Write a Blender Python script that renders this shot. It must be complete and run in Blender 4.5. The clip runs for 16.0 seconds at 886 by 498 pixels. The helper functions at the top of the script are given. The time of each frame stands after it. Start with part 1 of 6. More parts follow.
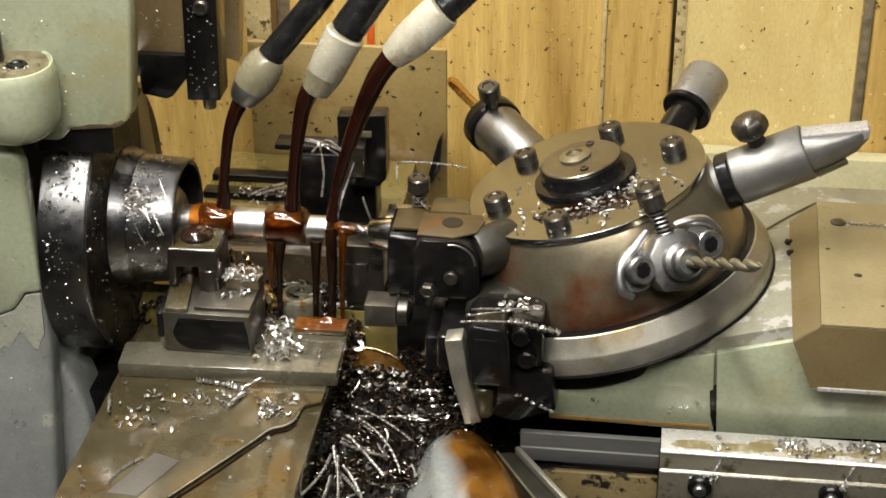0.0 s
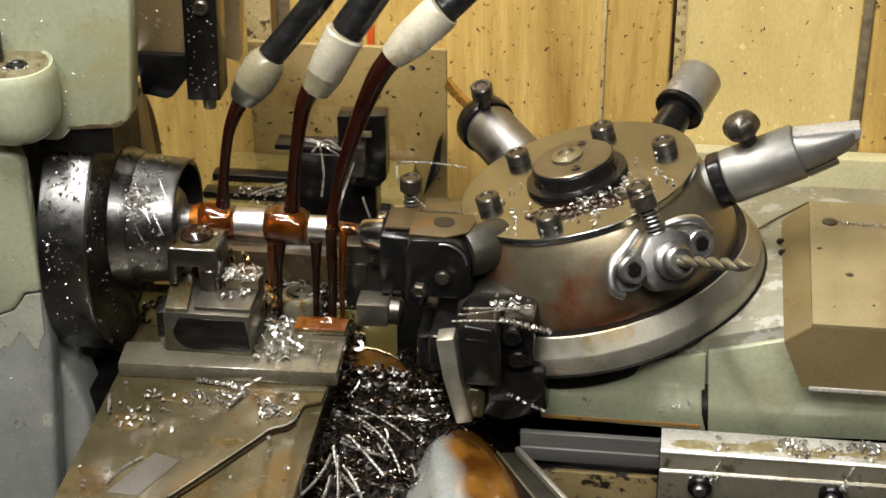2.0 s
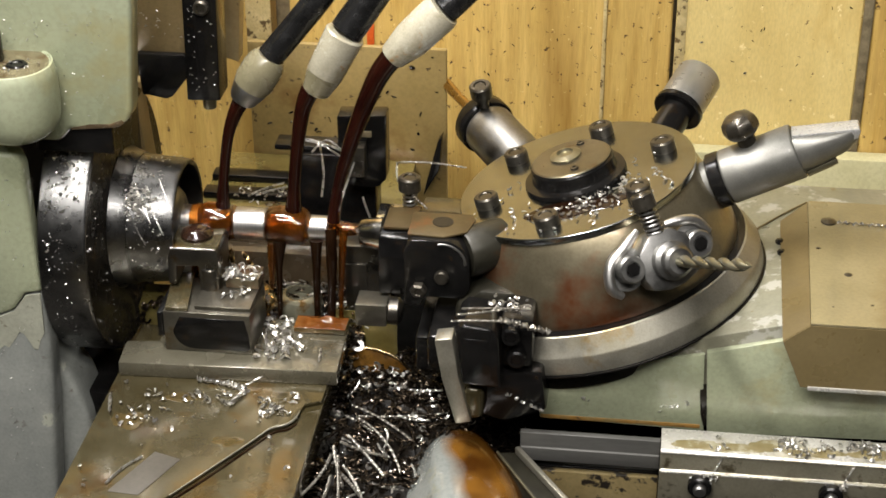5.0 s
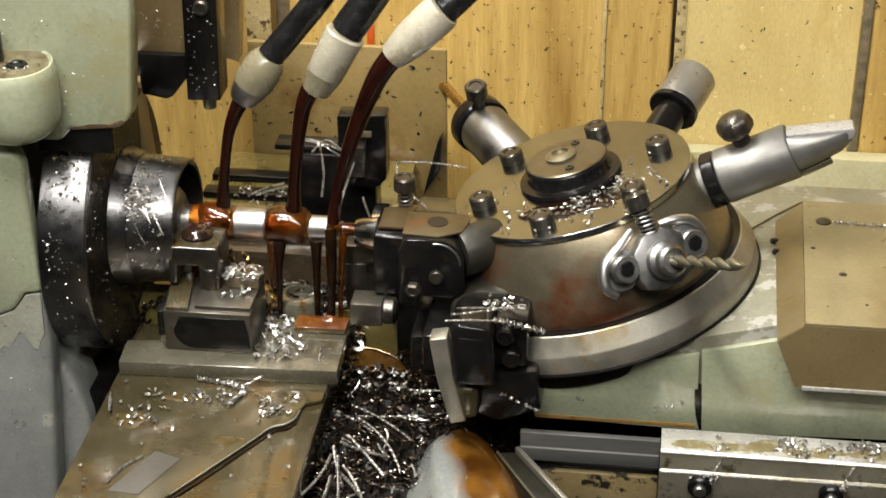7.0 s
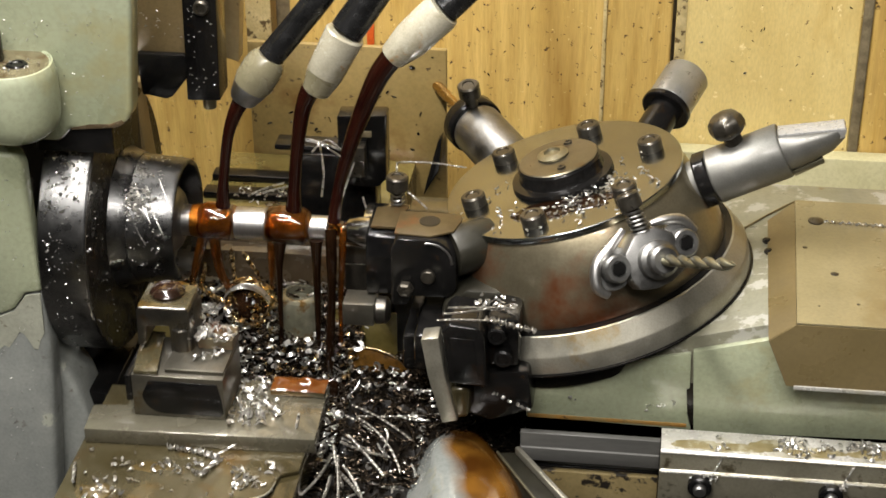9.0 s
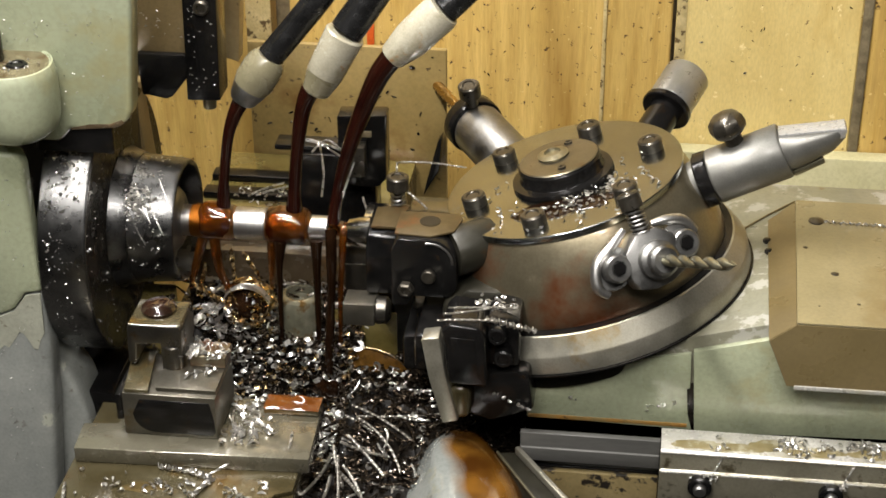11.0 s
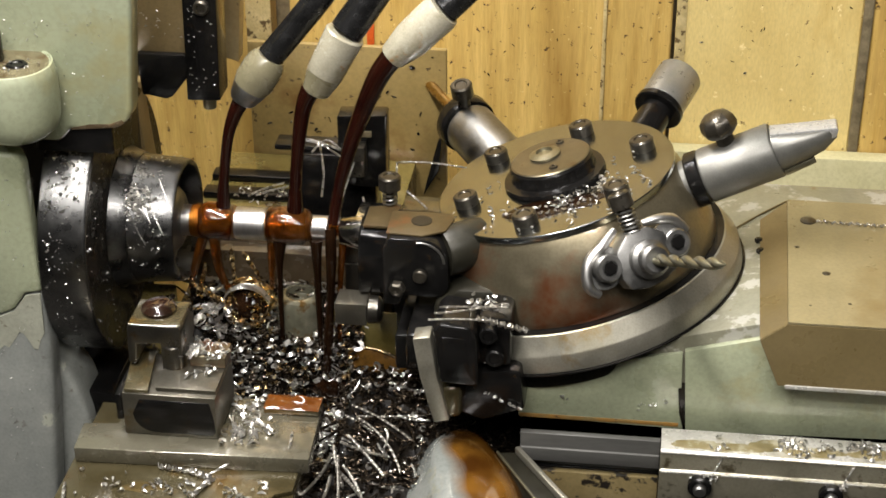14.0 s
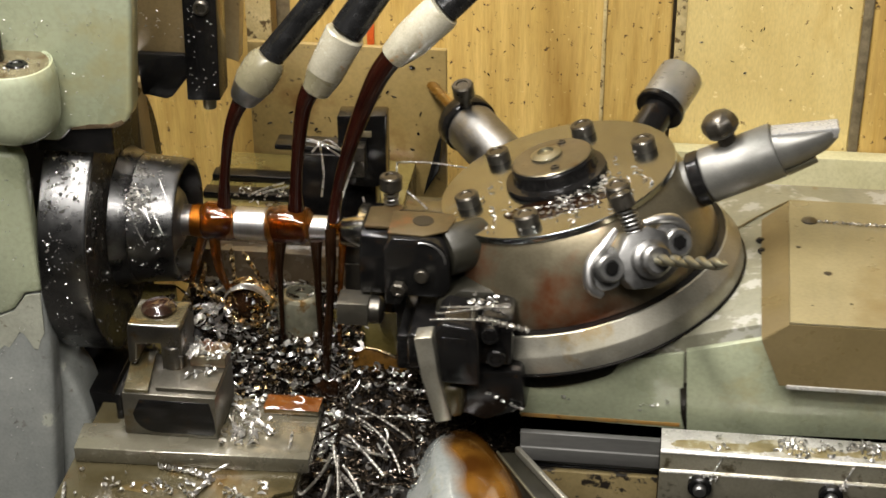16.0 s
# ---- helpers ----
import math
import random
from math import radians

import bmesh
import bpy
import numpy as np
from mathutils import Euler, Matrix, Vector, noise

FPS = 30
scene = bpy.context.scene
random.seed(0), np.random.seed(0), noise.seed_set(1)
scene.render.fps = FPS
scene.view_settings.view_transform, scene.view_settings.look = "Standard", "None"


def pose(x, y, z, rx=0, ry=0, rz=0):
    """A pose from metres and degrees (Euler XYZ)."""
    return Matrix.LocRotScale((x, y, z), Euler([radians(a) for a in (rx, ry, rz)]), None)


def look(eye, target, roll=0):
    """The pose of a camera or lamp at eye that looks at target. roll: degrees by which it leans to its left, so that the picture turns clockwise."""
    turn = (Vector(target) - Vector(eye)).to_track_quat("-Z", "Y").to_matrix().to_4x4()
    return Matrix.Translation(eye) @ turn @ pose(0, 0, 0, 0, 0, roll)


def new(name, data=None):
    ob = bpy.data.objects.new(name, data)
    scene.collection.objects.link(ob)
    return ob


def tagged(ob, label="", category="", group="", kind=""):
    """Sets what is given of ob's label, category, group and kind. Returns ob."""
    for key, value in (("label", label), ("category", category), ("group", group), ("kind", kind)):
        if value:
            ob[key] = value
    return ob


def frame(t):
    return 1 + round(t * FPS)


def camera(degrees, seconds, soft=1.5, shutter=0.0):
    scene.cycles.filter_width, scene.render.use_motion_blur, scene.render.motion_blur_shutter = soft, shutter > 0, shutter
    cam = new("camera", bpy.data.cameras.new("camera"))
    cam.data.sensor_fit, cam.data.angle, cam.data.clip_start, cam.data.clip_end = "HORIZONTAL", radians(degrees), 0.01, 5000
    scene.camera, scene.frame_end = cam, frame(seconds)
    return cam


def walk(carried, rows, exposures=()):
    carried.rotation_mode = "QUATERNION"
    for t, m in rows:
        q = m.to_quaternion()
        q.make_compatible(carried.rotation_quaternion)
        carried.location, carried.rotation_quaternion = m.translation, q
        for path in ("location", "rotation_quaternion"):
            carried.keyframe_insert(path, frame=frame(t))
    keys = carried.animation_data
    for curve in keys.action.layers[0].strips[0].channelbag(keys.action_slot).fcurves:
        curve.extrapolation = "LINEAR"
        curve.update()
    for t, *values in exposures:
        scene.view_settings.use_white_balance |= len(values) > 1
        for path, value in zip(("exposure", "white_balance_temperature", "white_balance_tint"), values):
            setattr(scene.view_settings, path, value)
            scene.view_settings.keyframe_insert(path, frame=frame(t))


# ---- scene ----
# A turret lathe seen from in front and above. The spindle's axis runs along x at y = 0, z = 1.10; the chuck's rim lies at x = 0.
cam = camera(28.24, 16.0, soft=1.6, shutter=0.4)
EYE = pose(0.34529, -1.15203, 1.74690, 60.411, 0.2552, 7.2126)
walk(cam, [(0.0, EYE), (16.0, EYE)], exposures=[(0.0, 0.0), (16.0, 0.0)])

# ---- light: ceiling lamps of a closed workshop ----
world = bpy.data.worlds.new("world")
scene.world = world
world.use_nodes = True
world.node_tree.nodes["Background"].inputs[0].default_value = (0.05, 0.05, 0.05, 1)
world.node_tree.nodes["Background"].inputs[1].default_value = 0.2


def lamp(x, y, z, tx, ty, tz, sx, sy, watts, colour):
    data = bpy.data.lights.new("ceiling_lamp", "AREA")
    data.shape, data.size, data.size_y, data.energy, data.color = "RECTANGLE", sx, sy, watts, colour
    ob = new("ceiling_lamp", data)
    ob.matrix_basis = look((x, y, z), (tx, ty, tz))
    return ob


lamp(-0.15, -0.30, 2.35, 0.20, -0.05, 1.1, 1.2, 0.05, 27, (1.0, 0.955, 0.915))
lamp(-0.15, -0.12, 2.35, 0.20, -0.05, 1.1, 1.2, 0.05, 27, (1.0, 0.955, 0.915))
lamp(0.30, -1.35, 2.60, 0.3, -0.05, 1.1, 1.5, 0.06, 20, (1.0, 0.955, 0.915))
lamp(0.30, -1.65, 2.60, 0.3, -0.05, 1.1, 1.5, 0.06, 20, (1.0, 0.955, 0.915))


# ---- materials ----
def mat(name, c1, c2, rough=0.4, metal=0.0, scale=60.0, fine=900.0, bump=0.15, spots=None, coat=0.0, rvar=0.15, stretch=(1, 1, 1), trans=0.0, ior=1.5, stain=None, spec=0.5, flecks=None):
    m = bpy.data.materials.new(name)
    m.use_nodes = True
    nt = m.node_tree
    N, L = nt.nodes, nt.links
    bsdf = N["Principled BSDF"]
    tc, mp = N.new("ShaderNodeTexCoord"), N.new("ShaderNodeMapping")
    mp.inputs["Scale"].default_value = stretch
    L.new(tc.outputs["Object"], mp.inputs["Vector"])

    def noise_tex(s, detail=4.0, r=0.6, plain=False):
        n = N.new("ShaderNodeTexNoise")
        n.inputs["Scale"].default_value, n.inputs["Detail"].default_value, n.inputs["Roughness"].default_value = s, detail, r
        L.new(tc.outputs["Object"] if plain else mp.outputs[0], n.inputs["Vector"])
        return n

    def ramp(src, lo, hi, a=(0, 0, 0, 1), b=(1, 1, 1, 1)):
        r = N.new("ShaderNodeValToRGB")
        r.color_ramp.elements[0].position, r.color_ramp.elements[1].position = lo, hi
        r.color_ramp.elements[0].color, r.color_ramp.elements[1].color = a, b
        L.new(src, r.inputs[0])
        return r

    big, small = noise_tex(scale), noise_tex(fine, 3.0)
    col = ramp(big.outputs[0], 0.32, 0.68, (*c1, 1), (*c2, 1)).outputs[0]
    grain = N.new("ShaderNodeMix")
    grain.data_type, grain.blend_type = "RGBA", "MULTIPLY"
    grain.inputs["Factor"].default_value = 0.35
    L.new(col, grain.inputs["A"])
    L.new(ramp(small.outputs[0], 0.3, 0.6, (0.55, 0.55, 0.55, 1)).outputs[0], grain.inputs["B"])
    col = grain.outputs["Result"]
    for layer in (stain, flecks, spots):
        if layer:
            colour, where, width, size = layer
            mix = N.new("ShaderNodeMix")
            mix.data_type = "RGBA"
            L.new(ramp(noise_tex(size, 5.0, 0.65, layer is not stain).outputs[0], where, where + width).outputs[0], mix.inputs["Factor"])
            L.new(col, mix.inputs["A"])
            mix.inputs["B"].default_value = (*colour, 1)
            col = mix.outputs["Result"]
    L.new(col, bsdf.inputs["Base Color"])
    rr = N.new("ShaderNodeMapRange")
    rr.inputs["To Min"].default_value, rr.inputs["To Max"].default_value = max(0.02, rough - rvar), min(1.0, rough + rvar)
    rr.inputs["From Min"].default_value, rr.inputs["From Max"].default_value = 0.3, 0.7
    L.new(noise_tex(scale * 2.3, 5.0).outputs[0], rr.inputs["Value"])
    L.new(rr.outputs[0], bsdf.inputs["Roughness"])
    if bump > 0:
        b = N.new("ShaderNodeBump")
        b.inputs["Strength"].default_value, b.inputs["Distance"].default_value = bump, 0.001
        L.new(small.outputs[0], b.inputs["Height"])
        L.new(b.outputs[0], bsdf.inputs["Normal"])
    bsdf.inputs["Metallic"].default_value = metal
    bsdf.inputs["Coat Weight"].default_value = coat
    bsdf.inputs["Coat Roughness"].default_value = 0.06
    bsdf.inputs["Transmission Weight"].default_value = trans
    bsdf.inputs["IOR"].default_value = ior
    bsdf.inputs["Specular IOR Level"].default_value = spec
    return m


WOOD = mat("yellowed_wood", (0.45, 0.285, 0.070), (0.68, 0.475, 0.15), 0.45, 0, 16, 120, 0.3, ((0.085, 0.042, 0.010), 0.614, 0.03, 130), 0.15, 0.12, (6, 1, 0.5), stain=((0.27, 0.145, 0.026), 0.53, 0.16, 4), flecks=((0.74, 0.58, 0.25), 0.64, 0.05, 150))
WOODPALE = mat("pale_painted_board", (0.61, 0.46, 0.165), (0.72, 0.57, 0.23), 0.5, 0, 9, 220, 0.2, ((0.16, 0.09, 0.025), 0.645, 0.03, 120), 0.1, 0.12, (2.5, 1, 0.8), stain=((0.50, 0.34, 0.10), 0.55, 0.2, 10), flecks=((0.80, 0.67, 0.33), 0.62, 0.04, 70))
FLAKE = mat("flaking_filler", (0.70, 0.57, 0.28), (0.52, 0.40, 0.17), 0.7, 0, 90, 500, 0.6, ((0.13, 0.085, 0.03), 0.575, 0.03, 110))
GAPDARK = mat("dark_joint_filler", (0.125, 0.098, 0.052), (0.25, 0.20, 0.115), 0.7, 0, 120, 500, 0.5)
GREEN = mat("green_machine_paint", (0.29, 0.315, 0.20), (0.34, 0.365, 0.25), 0.30, 0, 8, 260, 0.05, ((0.16, 0.13, 0.05), 0.70, 0.04, 70), 0.4, 0.08, stain=((0.29, 0.255, 0.11), 0.57, 0.20, 10))
GREENDULL = mat("worn_green_paint", (0.270, 0.296, 0.192), (0.335, 0.358, 0.240), 0.33, 0, 14, 300, 0.12, ((0.16, 0.11, 0.03), 0.66, 0.08, 40), 0.35, 0.12, stain=((0.26, 0.225, 0.095), 0.56, 0.2, 14))
OLIVE = mat("pale_olive_paint", (0.40, 0.37, 0.20), (0.47, 0.44, 0.26), 0.45, 0, 10, 300, 0.12, ((0.17, 0.12, 0.04), 0.68, 0.05, 60), 0.15, 0.12)
OILYOLIVE = mat("oily_olive_sheet", (0.15, 0.115, 0.030), (0.22, 0.18, 0.060), 0.22, 0.2, 14, 300, 0.08, ((0.06, 0.035, 0.010), 0.56, 0.1, 40), 0.8, 0.1)
GREYPAINT = mat("chipped_grey_paint", (0.195, 0.205, 0.190), (0.265, 0.275, 0.250), 0.40, 0, 30, 400, 0.2, ((0.10, 0.09, 0.07), 0.66, 0.05, 60), 0.25, 0.12, stain=((0.36, 0.365, 0.30), 0.60, 0.03, 30), flecks=((0.12, 0.115, 0.10), 0.64, 0.04, 45))
# bright base carries part of the overhead glare on the rail top
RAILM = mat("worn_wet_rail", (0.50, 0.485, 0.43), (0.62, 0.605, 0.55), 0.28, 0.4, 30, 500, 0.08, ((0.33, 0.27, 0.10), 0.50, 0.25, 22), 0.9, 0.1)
GUN = mat("oily_gunmetal", (0.060, 0.056, 0.048), (0.105, 0.097, 0.080), 0.32, 0.9, 30, 700, 0.06, ((0.085, 0.05, 0.018), 0.58, 0.12, 30), 0.5, 0.08)
SADDLEM = mat("stained_saddle_paint", (0.155, 0.150, 0.102), (0.205, 0.20, 0.145), 0.36, 0, 16, 300, 0.12, ((0.12, 0.09, 0.035), 0.66, 0.05, 60), 0.25, 0.1, stain=((0.29, 0.285, 0.24), 0.545, 0.03, 26))
BLOCKM = mat("wet_grey_block", (0.10, 0.092, 0.072), (0.15, 0.14, 0.112), 0.36, 0.8, 30, 700, 0.05, ((0.10, 0.07, 0.03), 0.58, 0.12, 30), 0.5, 0.08)
STEEL = mat("machined_steel", (0.225, 0.224, 0.214), (0.31, 0.308, 0.295), 0.42, 1, 40, 900, 0.06, ((0.16, 0.145, 0.105), 0.60, 0.15, 40), 0.15, 0.10)
RINGM = mat("oil_stained_ring_steel", (0.32, 0.305, 0.245), (0.42, 0.40, 0.33), 0.45, 0.85, 24, 700, 0.05, ((0.27, 0.18, 0.06), 0.62, 0.10, 16), 0.25, 0.1, stain=((0.25, 0.21, 0.11), 0.54, 0.2, 9))
WAYM = mat("dull_grey_way", (0.072, 0.072, 0.067), (0.10, 0.098, 0.09), 0.5, 0.2, 18, 400, 0.05, None, 0.1, 0.08, (0.2, 1, 1))
HOLDERM = mat("satin_turned_steel", (0.118, 0.117, 0.104), (0.166, 0.164, 0.149), 0.42, 0.55, 40, 900, 0.05, ((0.15, 0.135, 0.095), 0.62, 0.15, 40), 0.1, 0.08)
# pale, hardly metallic base stands in for the lamp's reflection on the blade
BLADEM = mat("pale_glare_blade", (0.28, 0.28, 0.268), (0.36, 0.36, 0.35), 0.28, 0.25, 50, 1200, 0.02, ((0.20, 0.15, 0.08), 0.64, 0.10, 60), 0.2, 0.05)
SLEEVEM = mat("bright_turned_sleeve", (0.24, 0.24, 0.224), (0.30, 0.30, 0.28), 0.30, 0.60, 50, 1200, 0.02, None, 0.2, 0.04)
SPUN = mat("spinning_turned_steel", (0.58, 0.57, 0.55), (0.68, 0.67, 0.64), 0.36, 1, 50, 900, 0.03, None, 0.1, 0.05, (1, 0.1, 0.1))
BRIGHT = mat("bright_ground_steel", (0.70, 0.68, 0.63), (0.80, 0.78, 0.74), 0.17, 1, 50, 1200, 0.04, None, 0.1, 0.05)
OILSTEEL = mat("oily_brown_steel", (0.205, 0.193, 0.13), (0.285, 0.27, 0.19), 0.36, 0.85, 22, 600, 0.08, ((0.145, 0.10, 0.042), 0.60, 0.18, 26), 0.35, 0.1, stain=((0.185, 0.155, 0.08), 0.48, 0.25, 12))
SLIDEM = mat("oil_soaked_slide", (0.056, 0.045, 0.020), (0.108, 0.094, 0.055), 0.20, 0.4, 16, 500, 0.06, ((0.062, 0.033, 0.009), 0.57, 0.14, 22), 0.55, 0.1, stain=((0.100, 0.060, 0.015), 0.52, 0.12, 14))
RUSTSTEEL = mat("rust_tinted_steel", (0.165, 0.142, 0.090), (0.26, 0.226, 0.150), 0.36, 0.8, 18, 500, 0.06, ((0.175, 0.058, 0.020), 0.47, 0.14, 9), 0.35, 0.08)
# black steel; also colours the black pieces that draw shade
BLACK = mat("black_steel_and_shade", (0.0035, 0.0035, 0.0035), (0.009, 0.0085, 0.008), 0.18, 0.0, 45, 700, 0.04, ((0.014, 0.009, 0.005), 0.6, 0.1, 60), 0.0, 0.08, spec=0.3)
DARKIRON = mat("dark_oiled_iron", (0.009, 0.008, 0.007), (0.026, 0.022, 0.016), 0.24, 0.0, 26, 500, 0.08, ((0.045, 0.027, 0.010), 0.62, 0.1, 40), 0.0, 0.1, spec=0.35)
CHUCKM = mat("dark_polished_sleeve", (0.11, 0.11, 0.108), (0.19, 0.19, 0.185), 0.30, 1, 35, 900, 0.05, ((0.045, 0.045, 0.045), 0.56, 0.15, 30), 0.2, 0.07)
SHIELDM = mat("oil_stained_tan_sheet", (0.215, 0.15, 0.050), (0.30, 0.22, 0.085), 0.40, 0, 10, 350, 0.12, ((0.06, 0.035, 0.012), 0.66, 0.03, 75), 0.4, 0.12, stain=((0.15, 0.082, 0.022), 0.53, 0.12, 14))
TABLEM = mat("brown_oiled_iron", (0.045, 0.032, 0.018), (0.095, 0.070, 0.042), 0.25, 0, 26, 500, 0.08, ((0.11, 0.058, 0.018), 0.60, 0.1, 40), 0.5, 0.1)
BOLTM = mat("oily_oxide_bolt", (0.05, 0.045, 0.036), (0.098, 0.088, 0.07), 0.34, 0.8, 120, 1500, 0.1, None, 0.3, 0.1)
RUBBER = mat("black_rubber_hose", (0.004, 0.004, 0.004), (0.011, 0.011, 0.011), 0.24, 0, 70, 700, 0.15, ((0.10, 0.09, 0.08), 0.70, 0.04, 60), 0.0, 0.10)
NOZZLE = mat("cream_plastic", (0.29, 0.268, 0.195), (0.41, 0.385, 0.30), 0.24, 0, 30, 600, 0.10, ((0.30, 0.135, 0.022), 0.61, 0.05, 38), 0.5, 0.1, stain=((0.21, 0.18, 0.10), 0.52, 0.2, 45))
NOZZLETAN = mat("tan_stained_plastic", (0.135, 0.122, 0.072), (0.20, 0.18, 0.115), 0.26, 0, 40, 500, 0.1, ((0.05, 0.038, 0.02), 0.63, 0.04, 80), 0.5)
OIL = mat("dark_red_brown_oil", (0.009, 0.0021, 0.0014), (0.019, 0.0044, 0.0024), 0.07, 0, 60, 300, 0.0, None, 0.0, 0.04, trans=0.08, ior=1.46, spec=0.5)
AMBER = mat("amber_oil_film", (0.55, 0.17, 0.018), (0.72, 0.29, 0.045), 0.05, 0, 60, 200, 0.03, None, 1.0, 0.02, trans=1.0, ior=1.35)
OILDARK = mat("pooled_oil", (0.060, 0.017, 0.003), (0.13, 0.042, 0.007), 0.10, 0, 30, 120, 0.0, None, 0.15, 0.03, spec=0.35)
OILBLACK = mat("dark_oil_and_shade", (0.006, 0.0026, 0.0012), (0.013, 0.0058, 0.0024), 0.08, 0, 60, 200, 0.0, None, 0.0, 0.02, spec=0.25)
# near-black for oily muck, and for shade drawn under ring and chips
MUCKSHADE = mat("black_muck_and_shade", (0.002, 0.0018, 0.0015), (0.008, 0.006, 0.004), 0.5, 0, 90, 500, 0.3, None, 0.0, 0.15, spec=0.1)
BRASS = mat("brass_drill", (0.55, 0.34, 0.10), (0.66, 0.43, 0.15), 0.22, 1, 80, 900, 0.05)
SWARF = mat("bright_steel_swarf", (0.44, 0.43, 0.40), (0.62, 0.605, 0.565), 0.32, 0.9, 60, 400, 0.0)
SWARFROPE = mat("dull_steel_rope_swarf", (0.25, 0.235, 0.205), (0.44, 0.42, 0.375), 0.40, 0.9, 60, 400, 0.0, None, 0.2)
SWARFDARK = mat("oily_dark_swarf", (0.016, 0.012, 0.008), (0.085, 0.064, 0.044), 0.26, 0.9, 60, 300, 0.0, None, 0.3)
SWARFGOLD = mat("oily_straw_swarf", (0.50, 0.33, 0.13), (0.72, 0.57, 0.34), 0.22, 1, 60, 300, 0.0, None, 0.3)
TANSHEET = mat("oiled_tan_sheet", (0.31, 0.235, 0.11), (0.39, 0.30, 0.15), 0.40, 0, 10, 350, 0.10, ((0.11, 0.07, 0.025), 0.67, 0.05, 60), 0.3, 0.12, stain=((0.25, 0.17, 0.07), 0.52, 0.2, 16))
BROWNSHEET = mat("brown_oiled_sheet", (0.20, 0.145, 0.065), (0.27, 0.20, 0.095), 0.38, 0.2, 10, 350, 0.12, ((0.09, 0.06, 0.025), 0.68, 0.05, 70), 0.4, 0.12)
RUSTBAND = mat("orange_rust_grime", (0.30, 0.15, 0.03), (0.20, 0.15, 0.06), 0.4, 0, 60, 400, 0.3, ((0.03, 0.02, 0.01), 0.58, 0.05, 140), 0.4)
RUSTDOME = mat("dark_rusty_dome", (0.012, 0.0065, 0.004), (0.028, 0.013, 0.008), 0.14, 0.0, 60, 500, 0.03, None, 0.6, 0.06)
POSTM = mat("wet_grey_post", (0.10, 0.098, 0.066), (0.20, 0.192, 0.14), 0.12, 0.4, 40, 130, 0.35, ((0.09, 0.05, 0.012), 0.53, 0.1, 60), 0.8, 0.05)
AMBERDARK = mat("amber_running_oil", (0.11, 0.028, 0.003), (0.34, 0.115, 0.013), 0.06, 0, 60, 200, 0.0, None, 0.8, 0.02, trans=0.85, ior=1.4)
WETBROWN = mat("wet_brown_paint", (0.085, 0.066, 0.034), (0.16, 0.14, 0.08), 0.16, 0, 60, 300, 0.08, ((0.06, 0.03, 0.010), 0.56, 0.1, 90), 0.8, 0.06)
CHUTEM = mat("pale_cast_chute", (0.155, 0.170, 0.160), (0.215, 0.223, 0.203), 0.20, 0, 14, 300, 0.1, ((0.11, 0.11, 0.10), 0.64, 0.05, 70), 0.9, 0.1, stain=((0.21, 0.198, 0.105), 0.54, 0.16, 20))
# amber oil that has run down one side of the chute
N, L = CHUTEM.node_tree.nodes, CHUTEM.node_tree.links
base_in = N["Principled BSDF"].inputs["Base Color"]
plain = base_in.links[0].from_socket
tc, sep, wob, oily = N.new("ShaderNodeTexCoord"), N.new("ShaderNodeSeparateXYZ"), N.new("ShaderNodeTexNoise"), N.new("ShaderNodeMix")
wob.inputs["Scale"].default_value = 26.0
L.new(tc.outputs["Object"], sep.inputs[0])
L.new(tc.outputs["Object"], wob.inputs["Vector"])


def maths(op, a, b):
    n = N.new("ShaderNodeMath")
    n.operation = op
    for k, v in enumerate((a, b)):
        if isinstance(v, float):
            n.inputs[k].default_value = v
        else:
            L.new(v, n.inputs[k])
    return n.outputs[0]


run = maths("ADD", maths("ADD", sep.outputs[0], maths("MULTIPLY", sep.outputs[1], 0.28)), maths("MULTIPLY", maths("SUBTRACT", wob.outputs[0], 0.5), 0.018))
edge_of = N.new("ShaderNodeMapRange")
edge_of.inputs["From Min"].default_value, edge_of.inputs["From Max"].default_value = -0.012, 0.000
L.new(run, edge_of.inputs["Value"])
oily.data_type = "RGBA"
tint = N.new("ShaderNodeValToRGB")
tint.color_ramp.elements[0].position, tint.color_ramp.elements[1].position = 0.40, 0.62
tint.color_ramp.elements[0].color, tint.color_ramp.elements[1].color = (0.040, 0.014, 0.002, 1), (0.130, 0.057, 0.008, 1)
L.new(wob.outputs[0], tint.inputs[0])
L.new(edge_of.outputs[0], oily.inputs["Factor"])
L.new(plain, oily.inputs["A"])
L.new(tint.outputs[0], oily.inputs["B"])
L.new(oily.outputs["Result"], base_in)
# darker than the rail top because the upright face reflects little light
RAILFACE = mat("shaded_oily_rail_face", (0.150, 0.138, 0.095), (0.225, 0.21, 0.155), 0.35, 0.5, 24, 500, 0.08, ((0.05, 0.04, 0.02), 0.60, 0.1, 60), 0.6, 0.1)
BARRELM = mat("oily_barrel_iron", (0.014, 0.013, 0.009), (0.030, 0.028, 0.020), 0.40, 0.2, 40, 500, 0.1, ((0.035, 0.020, 0.008), 0.58, 0.1, 45), 0.0, 0.1, spec=0.3)
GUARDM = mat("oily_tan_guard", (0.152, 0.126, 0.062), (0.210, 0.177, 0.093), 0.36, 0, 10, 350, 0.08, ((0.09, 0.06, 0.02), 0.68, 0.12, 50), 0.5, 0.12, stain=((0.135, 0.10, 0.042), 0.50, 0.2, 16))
# darker copy of the guard's tan: the upright faces' shade in colour
GUARDSHADE = mat("shaded_guard_brown", (0.090, 0.067, 0.027), (0.130, 0.098, 0.044), 0.34, 0, 10, 350, 0.08, ((0.06, 0.04, 0.015), 0.68, 0.1, 70), 0.5, 0.12)
